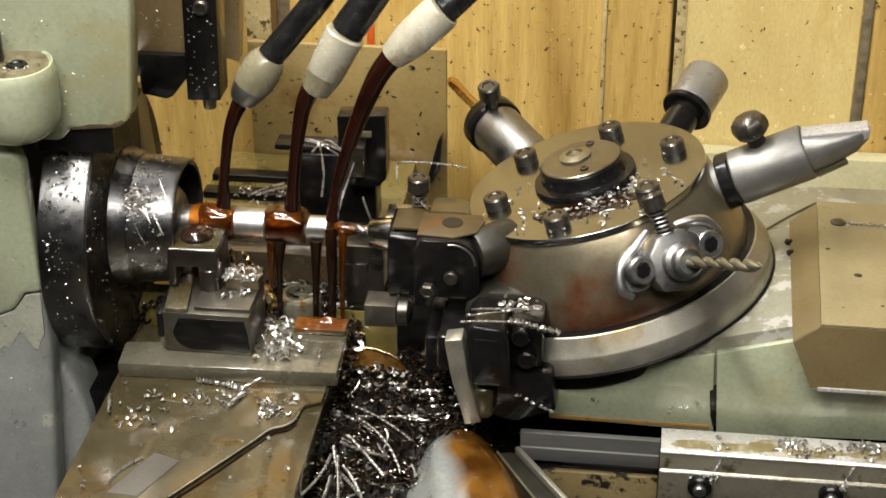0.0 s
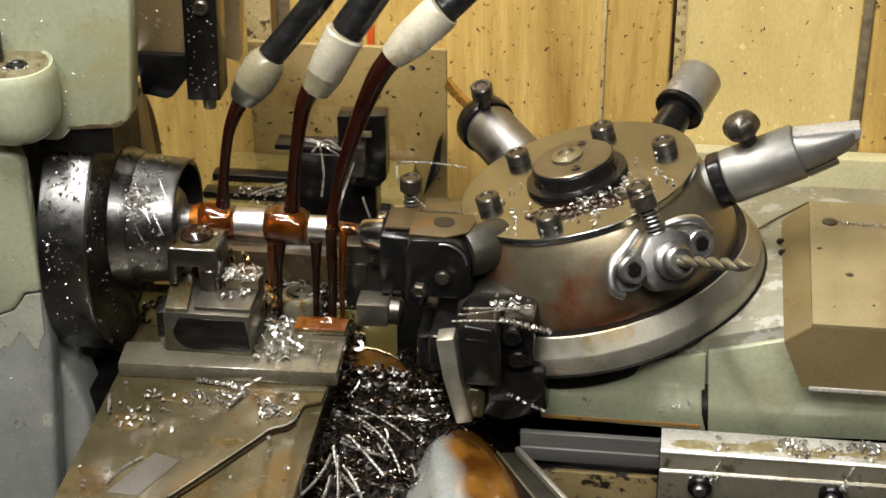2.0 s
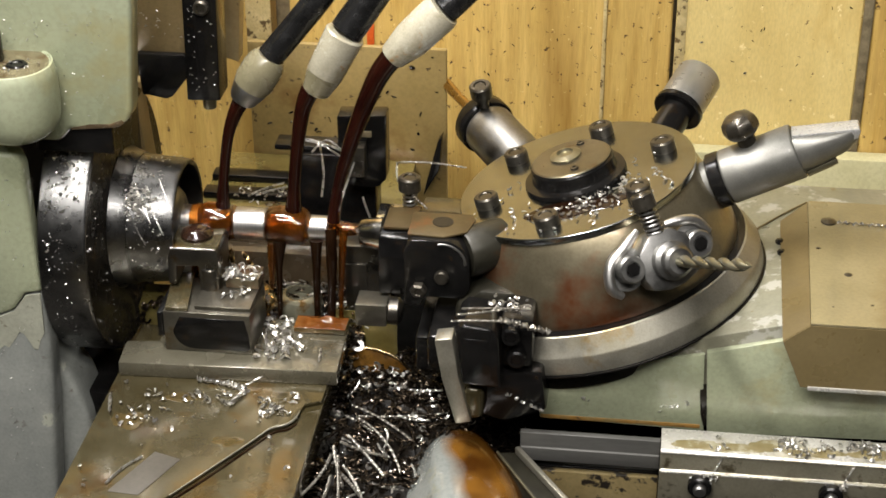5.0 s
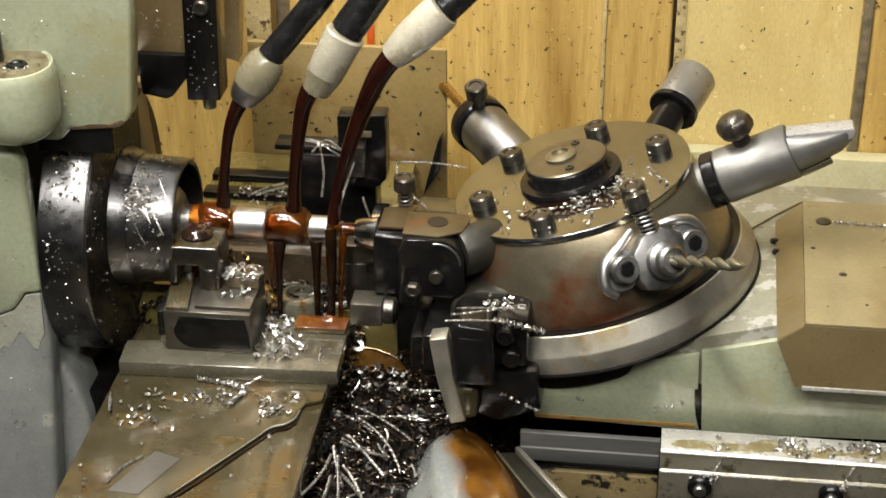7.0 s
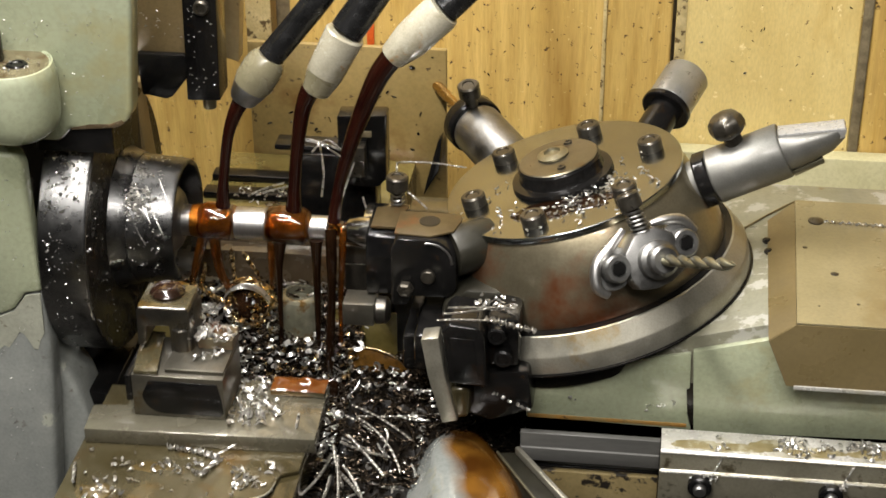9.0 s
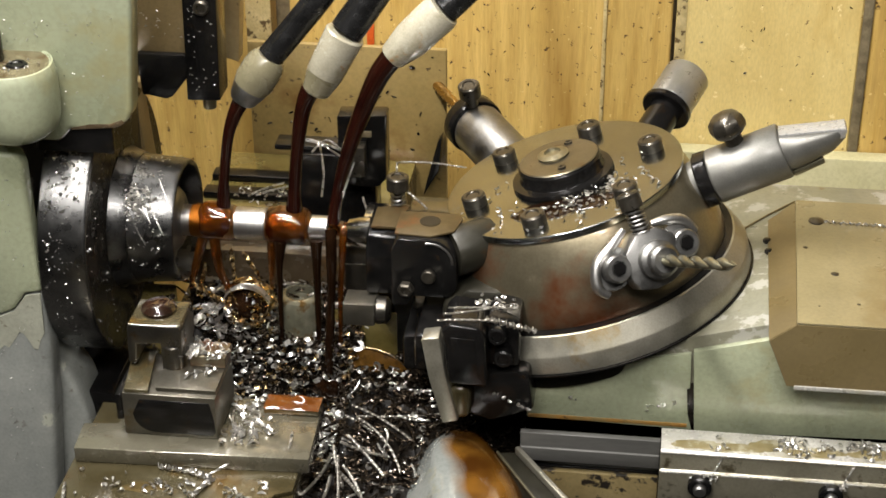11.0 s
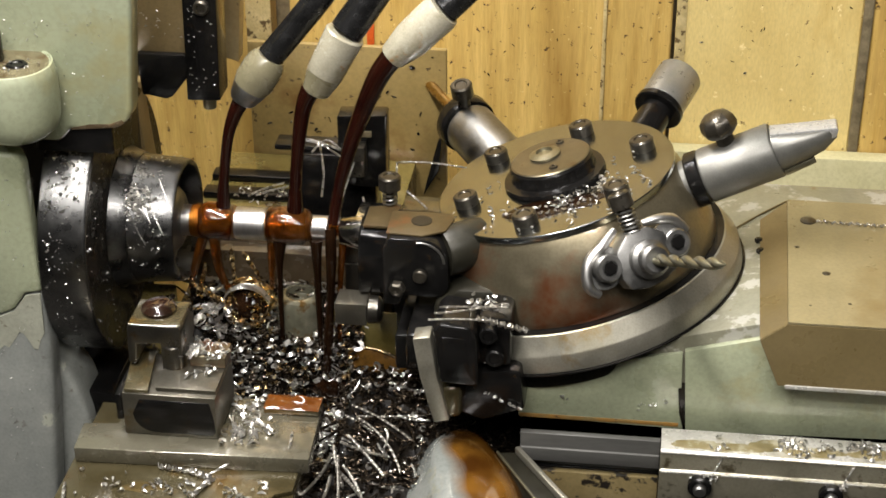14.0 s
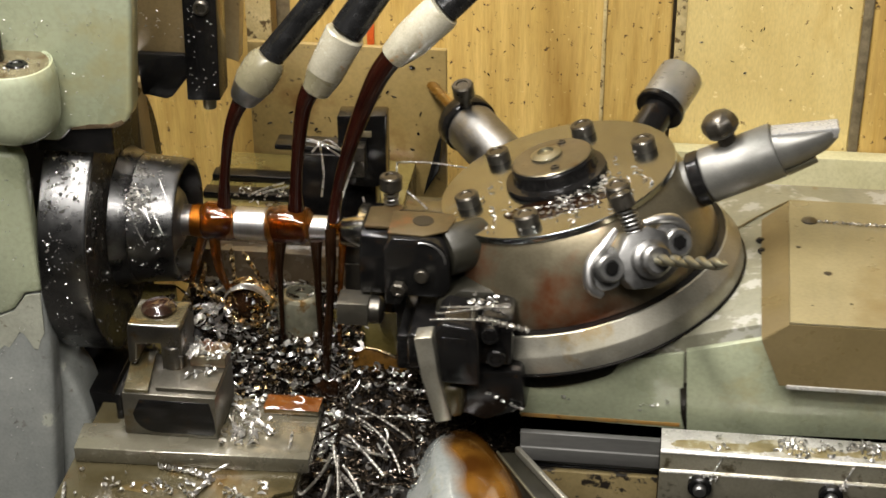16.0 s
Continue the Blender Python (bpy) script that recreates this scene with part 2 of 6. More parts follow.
HUBM = mat("oily_hub_plate", (0.12, 0.105, 0.07), (0.18, 0.16, 0.115), 0.35, 0.85, 30, 700, 0.06, ((0.10, 0.06, 0.025), 0.58, 0.12, 40), 0.4, 0.08)
HOLDTOP = mat("brown_oiled_holder_top", (0.040, 0.026, 0.010), (0.075, 0.054, 0.024), 0.48, 0.1, 22, 500, 0.08, ((0.085, 0.034, 0.010), 0.54, 0.12, 40), 0.0, 0.1, spec=0.22)
PUDDLE = mat("brown_oil_puddle", (0.085, 0.060, 0.020), (0.125, 0.092, 0.040), 0.14, 0.3, 30, 200, 0.0, None, 0.8, 0.06)
INNERM = mat("grimy_inner_wall", (0.13, 0.098, 0.042), (0.20, 0.155, 0.072), 0.35, 0, 26, 400, 0.15, ((0.010, 0.008, 0.006), 0.56, 0.05, 75), 0.4, 0.1)
DISCM = mat("wet_mirror_disc", (0.265, 0.28, 0.275), (0.355, 0.37, 0.36), 0.21, 1, 20, 500, 0.015, ((0.21, 0.20, 0.155), 0.58, 0.2, 14), 0.45, 0.05, stain=((0.24, 0.245, 0.205), 0.50, 0.25, 8))
BOWLM = mat("amber_oiled_bowl", (0.115, 0.052, 0.009), (0.21, 0.108, 0.022), 0.15, 0.2, 30, 300, 0.08, ((0.04, 0.02, 0.007), 0.54, 0.08, 50), 0.6, 0.06)
RAILOIL = mat("amber_rail_oil", (0.20, 0.155, 0.060), (0.33, 0.285, 0.16), 0.14, 0.3, 60, 200, 0.0, ((0.42, 0.39, 0.28), 0.52, 0.10, 60), 0.7, 0.06)
PALEPAINT = mat("pale_chipped_layer", (0.27, 0.275, 0.215), (0.35, 0.355, 0.285), 0.5, 0, 40, 300, 0.3, ((0.15, 0.14, 0.10), 0.60, 0.05, 90), 0.15, 0.1)
LEDGEM = mat("wet_grey_ledge", (0.092, 0.083, 0.056), (0.150, 0.140, 0.102), 0.24, 0.4, 18, 500, 0.06, ((0.075, 0.045, 0.014), 0.58, 0.12, 26), 0.9, 0.1)
PATCHM = mat("dull_ground_grey", (0.070, 0.063, 0.051), (0.092, 0.083, 0.068), 0.6, 0.1, 40, 400, 0.05, None, 0.0, 0.08, spec=0.3)
ORANGE = mat("orange_tape", (0.75, 0.14, 0.02), (0.65, 0.10, 0.02), 0.5, 0, 30, 300)
PLASTER = mat("workshop_plaster", (0.055, 0.052, 0.045), (0.08, 0.075, 0.065), 0.8, 0, 3, 60, 0.1)
CONCRETE = mat("concrete_floor", (0.06, 0.056, 0.05), (0.09, 0.085, 0.075), 0.8, 0, 4, 80, 0.2)


# ---- mesh helpers (all in world metres; part() shifts into the thing's space) ----
WORLD = {}


def thing(name, base, label, category, group="", kind=""):
    ob = new(name)
    ob.empty_display_size = 0.02
    ob.matrix_basis = Matrix.Translation(base)
    WORLD[ob] = Matrix.Translation(base)
    return tagged(ob, label, category, group, kind)


def smooth(me, angle=0.6):
    me.polygons.foreach_set("use_smooth", [True] * len(me.polygons))
    if me.polygons:
        me.set_sharp_from_angle(angle=angle)


def part(name, bm, material, parent=None, label="", m=None):
    """bm in world metres; m, if given, is a world matrix under which bm is local."""
    me = bm
    if not isinstance(bm, bpy.types.Mesh):
        me = bpy.data.meshes.new(name)
        if m is None and parent is not None:
            bmesh.ops.transform(bm, matrix=WORLD[parent].inverted(), verts=bm.verts)
        bmesh.ops.recalc_face_normals(bm, faces=bm.faces)
        bm.to_mesh(me)
        bm.free()
        me.materials.append(material)
        smooth(me)
    ob = new(name, me)
    if parent is not None:
        ob.parent = parent
        ob.matrix_basis = WORLD[parent].inverted() @ m if m is not None else Matrix()
        WORLD[ob] = m if m is not None else WORLD[parent].copy()
    else:
        ob.matrix_basis = m if m is not None else Matrix()
        WORLD[ob] = ob.matrix_basis.copy()
    if label:
        ob["label"] = label
    return ob


def solo(name, bm, material, label, category, group="", kind="", m=None):
    return tagged(part(name, bm, material, None, "", m), label, category, group, kind)


def bevelled(bm, geom_edges, w, seg=2):
    if w > 0:
        bmesh.ops.bevel(bm, geom=geom_edges, offset=w, segments=seg, profile=0.5, affect="EDGES", clamp_overlap=True)


def box(lo, hi, w=0.001, seg=2, bm=None, m=None):
    one = bmesh.new()
    bmesh.ops.create_cube(one, size=1.0)
    for v in one.verts:
        v.co = Vector((lo[i] + (v.co[i] + 0.5) * (hi[i] - lo[i]) for i in range(3)))
    bevelled(one, one.edges[:], w, seg)
    if m is not None:
        bmesh.ops.transform(one, matrix=m, verts=one.verts)
    return joined(bm, one)


def joined(bm, one):
    if bm is None:
        return one
    me = bpy.data.meshes.new("tmp")
    one.to_mesh(me)
    bm.from_mesh(me)
    bpy.data.meshes.remove(me)
    one.free()
    return bm


def prism(outline, y0, y1, w=0.001, axis="y", bm=None, seg=2, m=None):
    """An outline of (a, b) pairs extruded along an axis: y (x, z), x (y, z) or z (x, y)."""
    one = bmesh.new()
    put = {"y": lambda a, b, c: (a, c, b), "x": lambda a, b, c: (c, a, b), "z": lambda a, b, c: (a, b, c)}[axis]
    v0 = [one.verts.new(put(a, b, y0)) for a, b in outline]
    v1 = [one.verts.new(put(a, b, y1)) for a, b in outline]
    n = len(outline)
    one.faces.new(v0)
    one.faces.new(v1[::-1])
    for i in range(n):
        one.faces.new((v0[i], v1[i], v1[(i + 1) % n], v0[(i + 1) % n]))
    bmesh.ops.recalc_face_normals(one, faces=one.faces)
    bevelled(one, one.edges[:], w, seg)
    if m is not None:
        bmesh.ops.transform(one, matrix=m, verts=one.verts)
    return joined(bm, one)


def turned(profile, m=None, seg=48, bm=None):
    """A body of revolution about local z from (radius, height) pairs."""
    one = bmesh.new()
    rings = []
    for r, h in profile:
        if r < 1e-6:
            rings.append([one.verts.new((0, 0, h))])
        else:
            rings.append([one.verts.new((r * math.cos(2 * math.pi * k / seg), r * math.sin(2 * math.pi * k / seg), h)) for k in range(seg)])
    for a, b in zip(rings, rings[1:]):
        for k in range(seg):
            q = (k + 1) % seg
            if len(a) == 1 and len(b) == 1:
                continue
            if len(a) == 1:
                one.faces.new((a[0], b[k], b[q]))
            elif len(b) == 1:
                one.faces.new((a[k], a[q], b[0]))
            else:
                one.faces.new((a[k], a[q], b[q], b[k]))
    for ring, flip in ((rings[0], True), (rings[-1], False)):
        if len(ring) > 1:
            one.faces.new(ring[::-1] if flip else ring)
    if m is not None:
        bmesh.ops.transform(one, matrix=m, verts=one.verts)
    return joined(bm, one)


def along(p0, p1):
    """A world matrix with its z axis from p0 towards p1."""
    d = Vector(p1) - Vector(p0)
    return Matrix.Translation(p0) @ d.to_track_quat("Z", "Y").to_matrix().to_4x4()


def rod(p0, p1, r0, r1=None, c=0.0008, seg=32, bm=None):
    r1 = r0 if r1 is None else r1
    n = (Vector(p1) - Vector(p0)).length
    return turned([(0, 0), (r0 - c, 0), (r0, c), (r1, n - c), (r1 - c, n), (0, n)], along(p0, p1), seg, bm)


def tube(points, radii, seg=14, bm=None):
    """A closed pipe through points, with a radius at each, smoothed between them."""
    pts, rad = [], []
    P = [Vector(p) for p in points]
    n = len(P)
    for i in range(n - 1):
        a, b, c, d = P[max(i - 1, 0)], P[i], P[i + 1], P[min(i + 2, n - 1)]
        for k in range(6):
            t = k / 6
            pts.append(0.5 * ((2 * b) + (c - a) * t + (2 * a - 5 * b + 4 * c - d) * t * t + (3 * b - a - 3 * c + d) * t ** 3))
            rad.append(radii[i] + (radii[i + 1] - radii[i]) * t)
    pts.append(P[-1])
    rad.append(radii[-1])
    one = bmesh.new()
    rings = []
    side = Vector((0.3, 1, 0.2)).normalized()
    for i, p in enumerate(pts):
        d = (pts[min(i + 1, len(pts) - 1)] - pts[max(i - 1, 0)]).normalized()
        side = (side - d * side.dot(d)).normalized()
        up = d.cross(side)
        rings.append([one.verts.new(p + rad[i] * (math.cos(2 * math.pi * k / seg) * side + math.sin(2 * math.pi * k / seg) * up)) for k in range(seg)])
    for a, b in zip(rings, rings[1:]):
        for k in range(seg):
            one.faces.new((a[k], a[(k + 1) % seg], b[(k + 1) % seg], b[k]))
    one.faces.new(rings[0][::-1])
    one.faces.new(rings[-1])
    return joined(bm, one)


def socket_bolt(r, h, seg=28):
    """A cylinder head with a hexagon socket, standing on z = 0."""
    bm = turned([(0, 0), (r, 0), (r, h - 0.0012), (r - 0.0012, h), (r * 0.58, h), (r * 0.52, h - 0.0008)], None, seg)
    for f in [f for f in bm.faces if len(f.verts) == seg and f.calc_center_median().z > h * 0.5]:
        bm.faces.remove(f)
    for s in [turned([(r * 0.53, h - 0.0008), (r * 0.50, h * 0.45), (0, h * 0.42)], None, 6)]:
        joined(bm, s)
    return bm


def hexagon(r, h):
    return turned([(0, 0), (r, 0), (r, h - 0.001), (r * 0.9, h), (0, h)], None, 6)


class Ribbons:
    """Many thin bent strips of metal gathered into one mesh."""

    def __init__(self, seed):
        self.v, self.f, self.rng, self.twist = [], [], random.Random(seed), 0.45

    def strip(self, pts, w, th, twist=0.0, start=0.0):
        pts = [Vector(p) for p in pts]
        side = Vector((self.rng.uniform(-1, 1), self.rng.uniform(-1, 1), self.rng.uniform(-1, 1))).normalized()
        base = len(self.v)
        for i, p in enumerate(pts):
            d = (pts[min(i + 1, len(pts) - 1)] - pts[max(i - 1, 0)])
            d = d.normalized() if d.length > 1e-9 else Vector((0, 0, 1))
            side = side - d * side.dot(d)
            side = side.normalized() if side.length > 1e-6 else d.orthogonal().normalized()
            up = d.cross(side)
            a = start + twist * i
            s, u = math.cos(a) * side + math.sin(a) * up, math.cos(a) * up - math.sin(a) * side
            taper = 0.35 if i in (0, len(pts) - 1) else 1.0
            for q in (s * w + u * th, -s * w + u * th, -s * w - u * th, s * w - u * th):
                self.v.append(tuple(p + q * taper * 0.5))
        for i in range(len(pts) - 1):
            a, b = base + 4 * i, base + 4 * i + 4
            for k in range(4):
                self.f.append((a + k, a + (k + 1) % 4, b + (k + 1) % 4, b + k))
        self.f.append((base + 3, base + 2, base + 1, base))
        e = base + 4 * len(pts) - 4
        self.f.append((e, e + 1, e + 2, e + 3))

    def coil(self, p, d, length, r, pitch, w, th=0.0004, bend=0.3, per=9):
        """A helical chip: from p along d, bending as it goes."""
        rng = self.rng
        d = Vector(d).normalized()
        b = Vector((rng.uniform(-1, 1), rng.uniform(-1, 1), rng.uniform(-1, 1))) * bend
        c, a, pts = Vector(p), rng.uniform(0, 6.28), []
        n = max(6, int(length / pitch * per))
        for i in range(n):
            d = (d + b / n).normalized()
            s = d.orthogonal().normalized()
            u = d.cross(s)
            pts.append(c + r * (math.cos(a) * s + math.sin(a) * u))
            c = c + d * (length / n)
            a += 2 * math.pi / per
        self.strip(pts, w, th)

    def cord(self, p, d, length, w, bend=1.0, sag=0.0):
        """A long twisted string of swarf."""
        rng = self.rng
        d = Vector(d).normalized()
        b = Vector((rng.uniform(-1, 1), rng.uniform(-1, 1), rng.uniform(-0.3, 0.3))) * bend
        n, c, pts = max(8, int(length / 0.0022)), Vector(p), []
        for i in range(n):
            d = (d + b / n + Vector((0, 0, -sag / n))).normalized()
            if i == n // 2:
                b = -b * rng.uniform(-0.5, 1.0)
            pts.append(c)
            c = c + d * (length / n)
        self.strip(pts, w, w * 0.75, self.twist)

    def braid(self, pts, r, pitch=0.0012, w=0.0009, per=6):
        """A fine tight spiral of swarf wound along a line of points."""
        P = [Vector(p) for p in pts]
        line = []
        for i in range(len(P) - 1):
            a, b, c, d = P[max(i - 1, 0)], P[i], P[i + 1], P[min(i + 2, len(P) - 1)]
            for k in range(8):
                t = k / 8
                line.append(0.5 * ((2 * b) + (c - a) * t + (2 * a - 5 * b + 4 * c - d) * t * t + (3 * b - a - 3 * c + d) * t ** 3))
        line.append(P[-1])
        out, ang = [], self.rng.uniform(0, 6.28)
        for a, b in zip(line, line[1:]):
            d = b - a
            if d.length < 1e-7:
                continue
            u = d.normalized().cross(Vector((0.31, 0.17, 0.93))).normalized()
            v = d.normalized().cross(u)
            n = max(1, round(d.length / pitch * per))
            for k in range(n):
                out.append(a + d * (k / n) + r * (math.cos(ang) * u + math.sin(ang) * v))
                ang += 2 * math.pi / per
        self.strip(out, w, 0.0004)

    def rope(self, p, d, length, r, bend=1.0, sag=0.0):
        """A long bent rope of tightly spiralled swarf."""
        rng = self.rng
        d = Vector(d).normalized()
        b = Vector((rng.uniform(-1, 1), rng.uniform(-1, 1), rng.uniform(-0.2, 0.2))) * bend
        c, pts = Vector(p), []
        for i in range(7):
            pts.append(c.copy())
            d = (d + b / 7 + Vector((0, 0, -sag / 7))).normalized()
            c = c + d * (length / 6)
        self.braid(pts, r, 0.0010 + r * 0.6, 0.0006 + r * 0.8)

    def curl(self, p, size, w):
        """A short loose curl lying at p."""
        rng = self.rng
        tilt = Euler((rng.uniform(-0.5, 0.5), rng.uniform(-0.5, 0.5), rng.uniform(0, 6.28))).to_matrix()
        turn, n = rng.uniform(1.5, 5.5), rng.randint(6, 11)
        pts = []
        for i in range(n):
            a = turn * i / (n - 1)
            r = size * (0.5 + 0.25 * i / n)
            pts.append(Vector(p) + tilt @ Vector((r * math.cos(a), r * math.sin(a), size * 0.4 * i / n)))
        self.strip(pts, w, 0.0004)

    def chip(self, p, size):
        rng = self.rng
        a = rng.uniform(0, 6.28)
        d = Vector((math.cos(a), math.sin(a), rng.uniform(-0.1, 0.3)))
        mid = Vector(p) + Vector((0, 0, size * 0.25))
        self.strip([Vector(p) - d * size * 0.5, mid, Vector(p) + d * size * 0.5], size * 0.35, 0.0005)

    def mesh(self, name, material, shift=(0, 0, 0)):
        me = bpy.data.meshes.new(name)
        s = Vector(shift)
        me.from_pydata([tuple(Vector(q) - s) for q in self.v], [], self.f)
        me.materials.append(material)
        me.update()
        return me


# ---- the room ----
ROOM = [
    ("wall_left", (-2.7, -3.3, -0.1), (-2.6, 0.62, 2.9)),
    ("wall_right", (2.9, -3.3, -0.1), (3.0, 0.62, 2.9)),
    ("wall_front", (-2.6, -3.3, -0.1), (2.9, -3.2, 2.9)),
    ("wall_back", (-2.6, 0.55, -0.1), (2.9, 0.62, 2.9)),
]
for nm, lo, hi in ROOM:
    solo(nm, box(lo, hi, 0), PLASTER, "plain plastered workshop wall", "wall", kind="structure")
solo("floor", box((-2.6, -3.2, -0.1), (2.9, 0.55, 0.0), 0), CONCRETE, "worn grey concrete workshop floor", "floor", kind="structure")
solo("ceiling", box((-2.7, -3.3, 2.8), (3.0, 0.62, 2.9), 0), PLASTER, "plain plastered workshop ceiling", "ceiling", kind="structure")

# board wall behind the machine
WY = 0.30
boards = tagged(new("wall_boards"), "oil-spotted yellowed wooden board wall behind the lathe", "wall", kind="structure")
WORLD[boards] = Matrix()
for x0, x1, mt in ((-0.95, -0.66, WOOD), (-0.655, -0.36, WOOD), (-0.355, -0.15, WOOD), (-0.147, 0.003, WOOD), (0.020, 0.3025, WOOD), (0.3033, 0.3612, WOOD), (0.3645, 0.524, WOODPALE), (0.533, 0.80, WOOD), (0.804, 1.10, WOOD)):
    part("plank", box((x0, WY, 0.55), (x1, WY + 0.022, 1.75), 0.0015, 1), mt, boards)
part("filler", box((-0.020, WY - 0.0025, 0.9), (0.003, WY - 0.0002, 1.75), 0.0004), FLAKE, boards, "flaking pale filler")
part("filler", box((0.3648, WY - 0.001, 1.08), (0.3735, WY + 0.001, 1.75), 0.0004), FLAKE, boards, "flaking pale filler")
part("bead", box((0.3008, WY - 0.0012, 1.02), (0.3040, WY + 0.001, 1.75), 0.0004), FLAKE, boards, "pale flaking bead in the joint")
part("tape", box((0.0900, WY - 0.0015, 1.12), (0.0965, WY - 0.0002, 1.20), 0.0002), ORANGE, boards, "strip of orange tape")
part("filler", box((0.5240, WY - 0.0015, 1.04), (0.5322, WY + 0.004, 1.75), 0.0004), GAPDARK, boards, "dark crumbling filler")
part("backing", box((-0.95, WY + 0.024, 0.55), (1.10, WY + 0.034, 1.75), 0), GAPDARK, boards, "dark backing behind the board joints")
# splash sheet low on the boards
solo("splash_panel", box((0.36, WY - 0.022, 0.80), (1.05, WY - 0.004, 1.0435), 0.002), OLIVE, "yellow-green painted splash panel along the board wall", "panel", kind="structure")

# ---- bed of the lathe ----
bed = thing("lathe_bed", (0.45, 0.0, 0.0), "oily steel lathe bed with a bolted front rail", "lathe bed")
part("pedestal", prism([(-0.03, 0.0), (1.25, 0.0), (1.25, 0.90), (-0.03, 0.90)], -0.16, 0.24, 0.006), DARKIRON, bed, "dark oily pedestal")
part("tray", box((-0.045, -0.24, 0.900), (1.25, 0.262, 0.925), 0.003), MUCKSHADE, bed, "dark oily chip tray")
part("rail_top", prism([(-0.1135, 1.0165), (-0.1395, 1.0165), (-0.1410, 1.0150), (-0.1408, 1.0138), (-0.1135, 1.0138)], 0.3675, 1.15, 0.0004, "x"), RAILM, bed, "worn wet steel rail top, glare put into its pale colour")
rail = part("front_rail", prism([(-0.118, 1.0136), (-0.1402, 1.0136), (-0.1406, 1.0008), (-0.1424, 1.0000), (-0.1430, 0.9985), (-0.1430, 0.927), (-0.118, 0.927)], 0.3675, 1.15, 0.0003, "x"), RAILFACE, bed, "oily brown front rail, its upright face painted darker as shaded")
edge_rng = random.Random(77)
ex = 0.368
while ex < 1.10:
    run_len = edge_rng.uniform(0.012, 0.045)
    part("worn_edge", rod((ex, -0.1426, 0.9997), (ex + run_len, -0.1426, 0.9997), 0.0008, c=0.0002, seg=8), RAILM, rail, "bright worn edge")
    ex += run_len + edge_rng.uniform(0.002, 0.008)
for bx in (0.3960, 0.4865, 0.577, 0.667):
    bolt = part("rail_bolt", socket_bolt(0.0085, 0.006), BLACK, rail, "", along((bx, -0.143, 0.991), (bx, -0.16, 0.991)))
    part("stud", turned([(0, 0), (0.0046, 0), (0.0046, 0.0072), (0.0036, 0.0086), (0, 0.0088)], along((bx, -0.1448, 0.991), (bx, -0.16, 0.991)), 24), STEEL, bolt, "worn steel stud end")

def puddle(px0, py0, z0, rx, ry, sd, thick=0.00018):
    """A thin pool with an uneven rim lying at z0."""
    one = bmesh.new()
    rim = []
    for k in range(40):
        a = 2 * math.pi * k / 40
        g = 1.0 + 0.55 * noise.noise(Vector((math.cos(a) * 1.4, math.sin(a) * 1.4, sd * 3.1)))
        rim.append((rx * g * math.cos(a), ry * g * math.sin(a)))
    rings = [[one.verts.new((px0 + u * x, py0 + u * y, z0 + z)) for x, y in rim] for u, z in ((1.0, 0.0), (0.9, thick * 0.6), (0.5, thick))]
    for r0, r1 in zip(rings, rings[1:]):
        for k in range(40):
            one.faces.new((r0[k], r0[(k + 1) % 40], r1[(k + 1) % 40], r1[k]))
    one.faces.new(rings[-1])
    one.faces.new(rings[0][::-1])
    return one


for px0, py0, rx, ry, sd in ((0.3930, -0.1310, 0.017, 0.0060, 11), (0.4150, -0.1320, 0.020, 0.0055, 12), (0.4403, -0.1280, 0.014, 0.0065, 13), (0.4720, -0.1310, 0.020, 0.0060, 14), (0.5150, -0.1290, 0.018, 0.0060, 15)):
    part("oil_puddle", puddle(px0, py0, 1.0165, rx, ry, sd), RAILOIL, bed, "thin amber-brown oil on the rail")
part("front_way", prism([(-0.1235, 1.0147), (-0.1275, 1.0147), (-0.1280, 1.0142), (-0.1280, 1.0030), (-0.1290, 1.0020), (-0.1290, 0.9915), (-0.1235, 0.9915)], 0.268, 0.367, 0.0004, "x"), WAYM, bed, "dull grey stepped front way")
# black block stands in for the shadow of the overhang
part("way_shade", box((0.268, -0.1228, 0.927), (0.367, -0.1130, 0.9850), 0.001), BLACK, bed, "black block drawn as the shade behind the way")
part("rear_way", box((0.15, 0.05, 0.927), (1.15, 0.13, 1.0165), 0.002), STEEL, bed)
part("inner_wall", box((0.268, -0.1290, 0.926), (0.3670, -0.1236, 0.9830), 0.001), INNERM, bed, "tan oily inner wall spotted with grime")
part("cross_rib", box((-0.045, 0.036, 0.926), (0.13, 0.20, 0.962), 0.003), DARKIRON, bed, "dark oily cross rib")

# ---- headstock ----
head = thing("headstock", (-0.35, 0.05, 0.90), "light green painted headstock casting with chipped lower paint", "headstock")
part("lower_casting", prism([(-0.70, 1.066), (-0.1200, 1.066), (-0.1080, 1.072), (-0.0980, 1.086), (-0.0855, 1.088), (-0.0862, 1.100), (-0.0870, 1.190), (-0.0910, 1.200), (-0.70, 1.200)], -0.1000, -0.084, 0.0035, seg=3), GREEN, head)
part("spindle_housing", prism([(-0.70, 0.926), (-0.106, 0.926), (-0.106, 1.185), (-0.70, 1.185)], -0.0755, 0.20, 0.003), DARKIRON, head, "dark oily spindle housing")
part("lower_cover", prism([(-0.70, 0.60), (-0.108, 0.60), (-0.0948, 0.9006), (-0.0903, 0.9508), (-0.0865, 0.9982), (-0.0842, 1.0388), (-0.0850, 1.0600), (-0.0858, 1.0875), (-0.0978, 1.0855), (-0.1075, 1.0715), (-0.1200, 1.0655), (-0.70, 1.0655)], -0.1000, -0.0765, 0.010, seg=5), GREYPAINT, head, "grey chipped paint on the lower cover")
